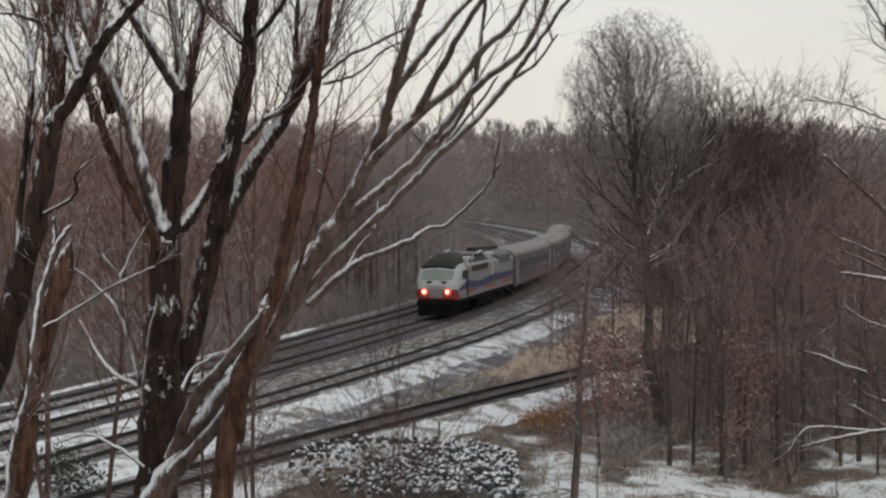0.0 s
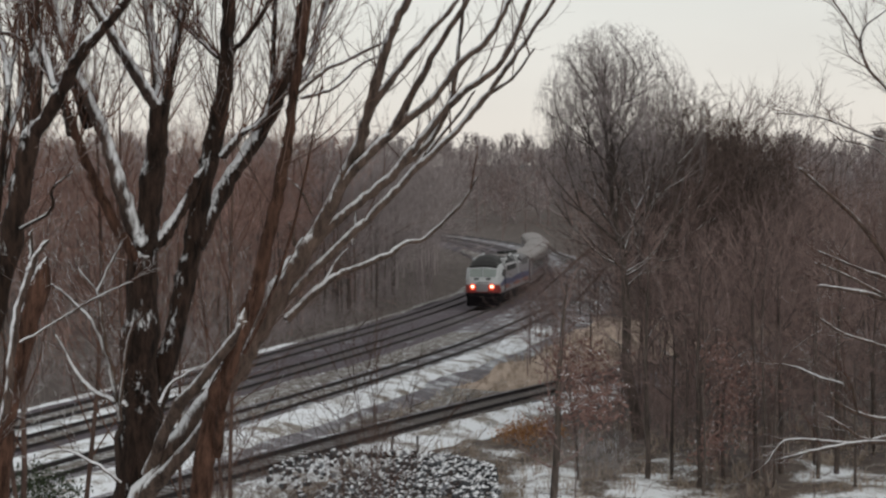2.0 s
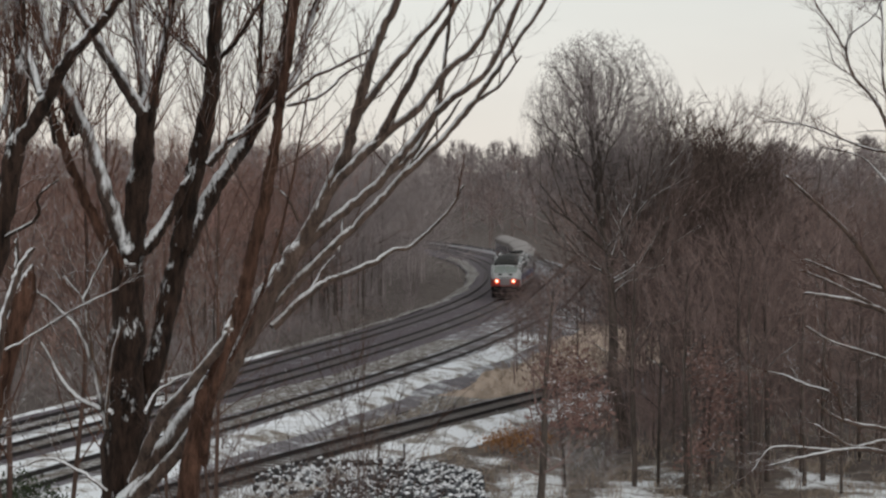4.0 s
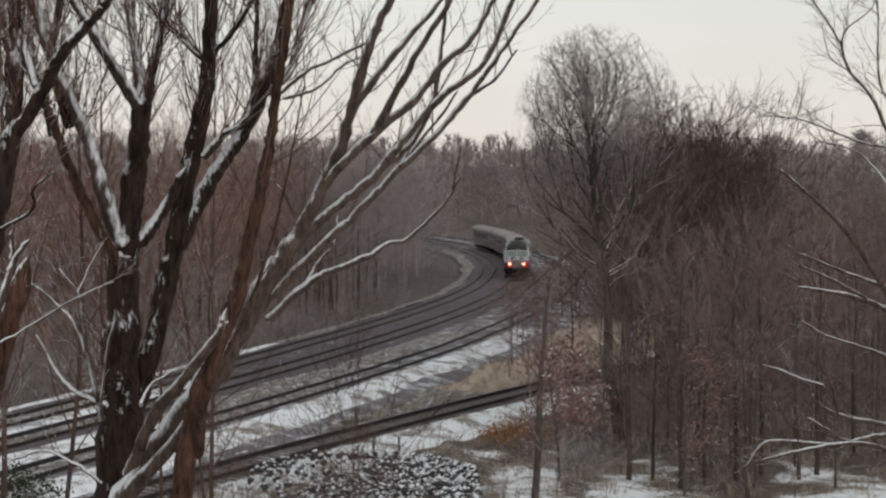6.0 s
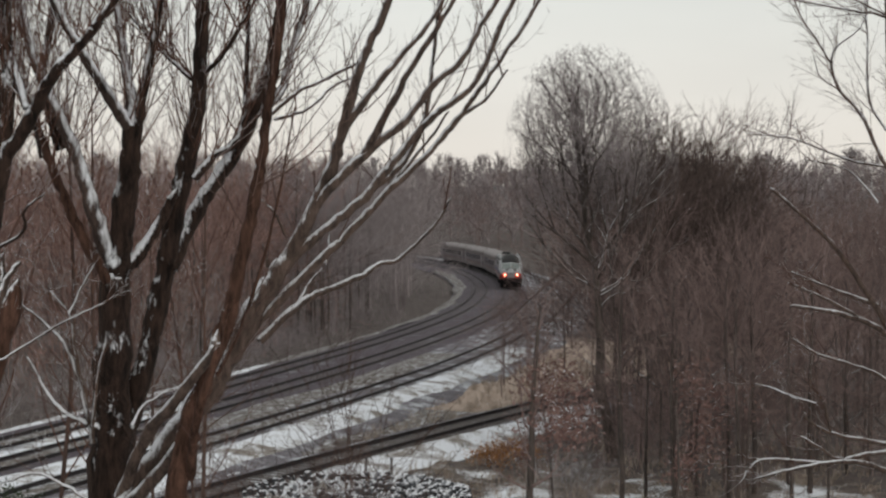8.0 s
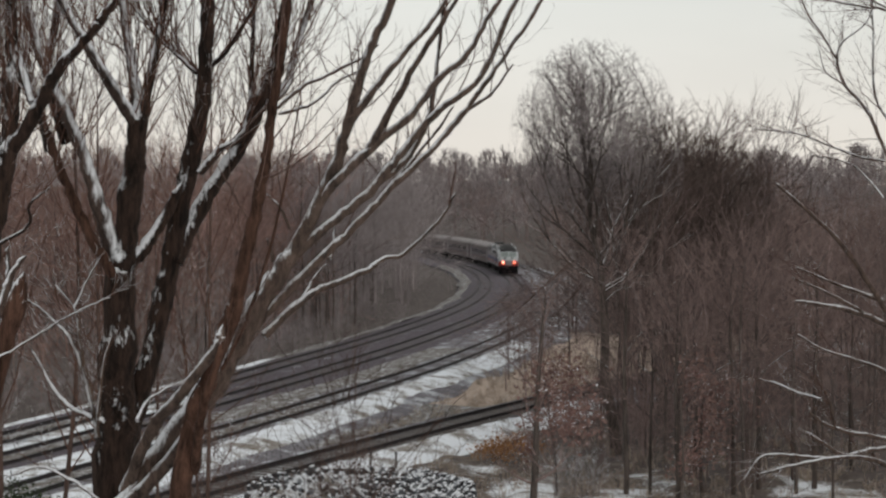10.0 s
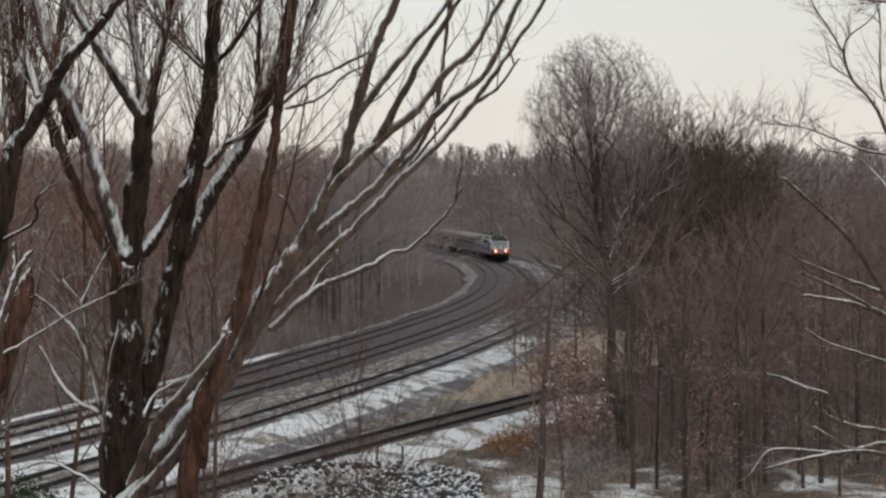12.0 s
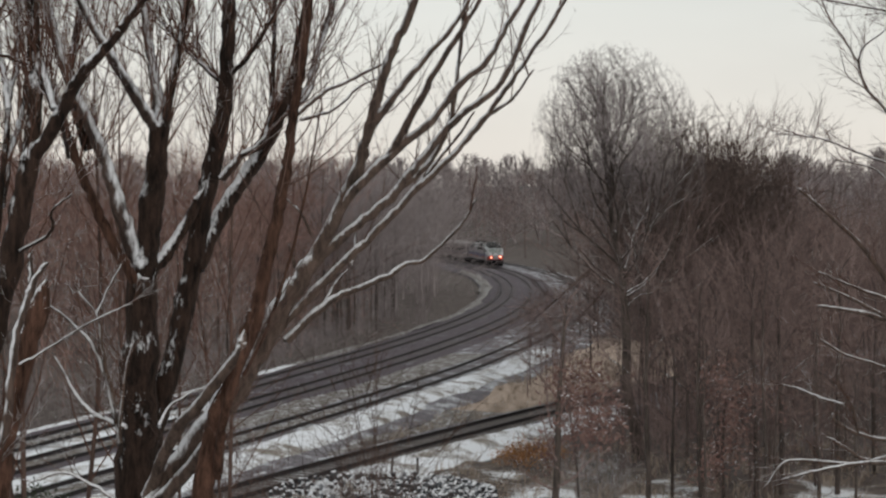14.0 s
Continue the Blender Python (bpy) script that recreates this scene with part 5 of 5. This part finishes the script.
def bogie(root, y, half_base, r):
    t = part("bogie", box(-1.15, 1.15, y - half_base - 0.8, y + half_base + 0.8, 0.35, 0.85, 0.06), M["underframe"], root)
    for dy in (-half_base, half_base):
        for x in (-0.75, 0.75):
            part("wheel", wheel_bm(x, y + dy, r), M["underframe"], t)


LOCO, COACH, GAP = 21.6, 25.9, 0.9


def locomotive():
    root = tagged(new("locomotive"), "silver diesel locomotive with blue and orange stripes and lit lamps", "locomotive", "train")
    h = LOCO / 2
    low, half = 1.35, 1.55
    body = part("body", shell([(-h + 3.7, section(half, low, 3.55, 0.42)), (h - 0.15, section(half, low, 3.55, 0.42)), (h, section(half - 0.1, low, 3.45, 0.4))]), M["silver"], root)
    # cab: a nearly upright pale face, a raked screen and a black domed roof
    part("cab", shell([(-h - 0.03, cab_section(0.86, low, 2.30, 0.10)), (-h + 0.03, cab_section(1.14, low, 2.42, 0.12)), (-h + 0.14, cab_section(1.34, low, 2.56, 0.14)), (-h + 0.34, cab_section(1.48, low, 2.86, 0.18)), (-h + 0.72, cab_section(1.54, low, 3.52, 0.22)), (-h + 1.3, cab_section(1.57, low, 3.72, 0.26)), (-h + 3.7, cab_section(1.57, low, 3.78, 0.3))]), M["white_paint"], root, "pale cab with a rounded nose", True)
    part("cab_roof", shell([(-h + 0.66, section(1.22, 3.56, 3.70, 0.12)), (-h + 1.2, section(1.26, 3.58, 3.82, 0.38)), (-h + 2.0, section(1.24, 3.60, 3.88, 0.66)), (-h + 2.9, section(1.22, 3.60, 3.90, 0.80)), (-h + 4.6, section(1.20, 3.60, 3.90, 0.80))]), M["black_paint"], root, "black domed cab roof")
    for sx in (-1, 1):
        pane = bmesh.new()
        c = [(sx * 0.05, -h + 0.12, 2.80), (sx * 1.16, -h + 0.22, 2.82), (sx * 1.20, -h + 0.62, 3.44), (sx * 0.05, -h + 0.52, 3.56)]
        lo_ = [pane.verts.new(q) for q in c]
        hi_ = [pane.verts.new((x, y + 0.14, z - 0.02)) for x, y, z in c]
        pane.faces.new(lo_), pane.faces.new(hi_[::-1])
        for q in range(4):
            pane.faces.new((lo_[q], hi_[q], hi_[(q + 1) % 4], lo_[(q + 1) % 4]))
        bmesh.ops.recalc_face_normals(pane, faces=pane.faces)
        part("windshield_pane", pane, M["screen"], root, "greenish windshield pane with mirrored sky put into its colour")
    part("front_band", shell([(-h - 0.07, section(1.08, 1.40, 2.06, 0.03)), (-h + 0.01, section(1.33, 1.40, 2.10, 0.03)), (-h + 0.22, section(1.50, 1.40, 2.10, 0.03)), (-h + 0.55, section(1.58, 1.40, 1.80, 0.03)), (-h + 1.0, section(1.58, 1.40, 1.55, 0.03))]), M["red_paint"], root, "red band across the nose")
    part("nose_plate", box(-0.52, 0.52, -h - 0.10, -h + 0.3, 1.50, 2.22, 0.05), M["silver"], root)
    part("nose_seam", box(-0.7, 0.7, -h - 0.03, -h + 0.2, 2.26, 2.36, 0.02), M["black_paint"], root)
    part("pilot", shell([(-h - 0.32, section(1.10, 0.20, 1.10, 0.04)), (-h - 0.05, section(1.36, 0.20, 1.42, 0.04)), (-h + 0.6, section(1.50, 0.20, 1.42, 0.04))]), M["underframe"], root, "black plough below the nose")
    part("coupler", box(-0.18, 0.18, -h - 0.75, -h - 0.2, 0.78, 1.06, 0.05), M["underframe"], root)
    for x in (-0.86, 0.86):
        ring = bmesh.new()
        bmesh.ops.create_cone(ring, cap_ends=True, segments=20, radius1=0.27, radius2=0.22, depth=0.06, matrix=Matrix.Translation((x, -h - 0.10, 1.92)) @ Matrix.Rotation(radians(90), 4, "X"))
        r_ = part("lamp_ring", ring, M["lamp_ring"], root, "red glowing ring added as the lamp's halo")
        lens = bmesh.new()
        bmesh.ops.create_uvsphere(lens, u_segments=14, v_segments=8, radius=0.12, matrix=Matrix.Translation((x, -h - 0.12, 1.94)))
        part("lamp_lens", lens, M["lamp"], r_, "bright lamp lens")
        part("number_box", box(x * 0.62 - 0.2, x * 0.62 + 0.2, -h + 0.04, -h + 0.5, 2.50, 2.70, 0.03), M["black_paint"], root)
    for sx in (-1, 1):
        a, b = sorted((sx * 1.553, sx * 1.575))
        part("blue_stripe", shell([(-h + 0.7, [(a, 1.95), (a, 2.15), (b, 2.15), (b, 1.95)]), (-h + 3.2, [(a, 1.98), (a, 2.62), (b, 2.62), (b, 1.98)]), (-h + 8.0, [(a, 1.85), (a, 2.30), (b, 2.30), (b, 1.85)]), (-h + 12.0, [(a, 1.98), (a, 2.60), (b, 2.60), (b, 1.98)]), (h - 0.4, [(a, 2.0), (a, 2.5), (b, 2.5), (b, 2.0)])]), M["blue_paint"], root, "wavy dark blue stripe")
        a, b = sorted((sx * 1.553, sx * 1.586))
        for y0, y1 in ((-h + 2.8, -h + 6.6), (-h + 9.6, -h + 14.4), (-h + 16.0, h - 0.6)):
            part("orange_patch", shell([(y0, [(a, 1.70), (a, 1.85), (b, 1.85), (b, 1.70)]), ((y0 + y1) / 2, [(a, 1.60), (a, 2.02), (b, 2.02), (b, 1.60)]), (y1, [(a, 1.68), (a, 1.80), (b, 1.80), (b, 1.68)])]), M["orange_paint"], root, "dull orange stripe patch")
        part("side_window", box(sx * 1.56 - 0.04, sx * 1.56 + 0.04, -h + 1.9, -h + 2.8, 2.75, 3.40, 0.03), M["glass"], root)
        part("cab_door", box(sx * 1.56 - 0.03, sx * 1.56 + 0.03, -h + 3.1, -h + 3.7, 1.4, 3.4, 0.02), M["black_paint"], root)
        pil = shell([(-h + 0.62, [(sx * 1.50, 2.5), (sx * 1.50, 2.56), (sx * 1.60, 2.56), (sx * 1.60, 2.5)]), (-h + 1.7, [(sx * 1.50, 3.42), (sx * 1.50, 3.56), (sx * 1.62, 3.56), (sx * 1.62, 3.42)])])
        part("cab_pillar", pil, M["white_paint"], root, "pale slanted corner pillar")
        part("air_intake", box(sx * 1.55 - 0.03, sx * 1.55 + 0.03, -h + 5.0, -h + 11.0, 3.15, 3.62, 0.02), M["black_paint"], root, "dark intake grille")
        for y0 in (-h + 3.9, -h + 12.2):
            box_ = part("vent_box", box(sx * 1.1 - 0.42, sx * 1.1 + 0.42, y0, y0 + 1.5, 3.6, 4.32, 0.10), M["white_paint"], root, "pale roof box")
            part("vent_hole", box(sx * 1.55 - 0.06, sx * 1.55 + 0.02, y0 + 0.3, y0 + 0.9, 3.85, 4.15, 0.03), M["black_paint"], box_)
        part("roof_frame", shell([(-h + 7.8, [(sx * 1.26, 4.36), (sx * 1.26, 4.48), (sx * 1.38, 4.48), (sx * 1.38, 4.36)]), (-h + 9.6, [(sx * 1.20, 4.52), (sx * 1.20, 4.64), (sx * 1.32, 4.64), (sx * 1.32, 4.52)]), (-h + 11.2, [(sx * 1.40, 3.85), (sx * 1.40, 3.97), (sx * 1.52, 3.97), (sx * 1.52, 3.85)])]), M["white_paint"], root, "pale slanted roof member")
        part("side_post", box(sx * 1.57 - 0.03, sx * 1.57 + 0.03, -h + 12.4, -h + 12.9, 2.5, 3.9, 0.02), M["white_paint"], root)
        part("roof_rail", box(sx * 1.05 - 0.05, sx * 1.05 + 0.05, -h + 7.6, -h + 8.0, 3.9, 4.45, 0.02), M["white_paint"], root)
    part("radiator", shell([(h - 6.4, section(1.52, 3.3, 3.8, 0.42)), (h - 5.6, section(1.58, 3.3, 3.95, 0.42)), (h - 1.6, section(1.58, 3.3, 3.95, 0.42)), (h - 0.9, section(1.5, 3.3, 3.8, 0.4))]), M["soot_silver"], root, "flared radiator housing")
    part("roof_cover", shell([(-h + 3.6, section(1.30, 3.5, 3.80, 0.36)), (h - 0.3, section(1.30, 3.5, 3.80, 0.36))]), M["black_paint"], root, "sooty dark roof")
    for y0 in (-h + 6.4, -h + 9.2):
        part("roof_panel", box(-1.0, 1.0, y0, y0 + 1.1, 4.36, 4.47, 0.04), M["roof_metal"], root, "pale hatch on the roof")
    part("roof_housing", box(-0.8, 0.8, -h + 4.6, -h + 14.0, 3.85, 4.42, 0.12), M["black_paint"], root, "sooty roof housing")
    for k in range(3):
        fan = bmesh.new()
        bmesh.ops.create_cone(fan, cap_ends=True, segments=20, radius1=0.6, radius2=0.55, depth=0.22, matrix=Matrix.Translation((0, h - 5.0 + k * 1.45, 4.46)))
        part("fan", fan, M["black_paint"], root)
    part("exhaust", box(-0.35, 0.35, 0.9, 1.9, 4.2, 4.72, 0.05), M["black_paint"], root)
    part("fuel_tank", box(-1.48, 1.48, -3.0, 3.4, 0.35, 1.25, 0.2), M["underframe"], root)
    part("sill", box(-1.56, 1.56, -h + 0.4, h, 1.05, 1.28, 0.03), M["underframe"], root)
    bogie(root, -h + 4.0, 1.35, 0.5)
    bogie(root, h - 4.0, 1.35, 0.5)
    return root


def coach():
    root = tagged(new("passenger_coach"), "grimy silver passenger coach with dark windows and pale roof", "coach", "train")
    h = COACH / 2
    part("body", shell([(-h, section(1.48, 1.0, 3.5, 0.05)), (h, section(1.48, 1.0, 3.5, 0.05))]), M["coach_side"], root)
    part("roof", shell([(-h, section(1.50, 3.5, 3.62, 0.62, 10)), (h, section(1.50, 3.5, 3.62, 0.62, 10))]), M["roof_metal"], root, "pale ribbed roof")
    part("end_door", box(-0.4, 0.4, -h - 0.12, -h + 0.05, 1.1, 3.2, 0.03), M["black_paint"], root)
    for sx in (-1, 1):
        a, b = sorted((sx * 1.482, sx * 1.50))
        part("lower_stripe", box(a, b, -h + 0.2, h - 0.2, 1.55, 1.78), M["dull_stripe"], root, "dull orange stripe")
        part("upper_stripe", box(a, b, -h + 0.2, h - 0.2, 1.80, 2.0), M["dull_blue"], root, "dull blue stripe")
        for k in range(10):
            y = -h + 3.2 + k * 2.1
            part("window", box(sx * 1.49 - 0.02, sx * 1.49 + 0.02, y, y + 1.7, 2.25, 3.0), M["glass"], root)
        for y in (-h + 1.2, h - 2.1):
            part("side_door", box(sx * 1.49 - 0.02, sx * 1.49 + 0.02, y, y + 0.9, 1.1, 3.2), M["silver"], root)
    part("underbody", box(-1.3, 1.3, -h + 5.5, h - 5.5, 0.45, 1.0, 0.1), M["underframe"], root)
    bogie(root, -h + 3.3, 1.3, 0.46)
    bogie(root, h - 3.3, 1.3, 0.46)
    return root


TRAIN = [locomotive(), coach()]
for _ in range(2):
    TRAIN.append(copy_thing(TRAIN[1], pose(0, 0, 0)))


def reach(t):
    """Metres that the train has gone at t seconds."""
    return RUN_AT_START + 13.0 * t


RUN_AT_START = float(np.interp(114.5, ALONG, RUN))


def on_line(s):
    return Vector((float(np.interp(s, RUN, CENTRE[:, 0])), float(np.interp(s, RUN, CENTRE[:, 1])), float(rise(np.interp(s, RUN, CENTRE[:, 1])))))


def car_pose(s0, length):
    a, b = on_line(s0 + length * 0.18), on_line(s0 + length * 0.82)
    mid = (a + b) / 2
    d = b - a
    return pose(mid.x, mid.y, mid.z, math.degrees(math.atan2(d.z, d.xy.length)), 0, math.degrees(math.atan2(-d.x, d.y)))


def motions():
    s = 0.0
    for k, car in enumerate(TRAIN):
        length = LOCO if k == 0 else COACH
        walk(car, [(t / 2, car_pose(reach(t / 2) + s, length)) for t in range(0, 29)])
        s += length + GAP


motions()
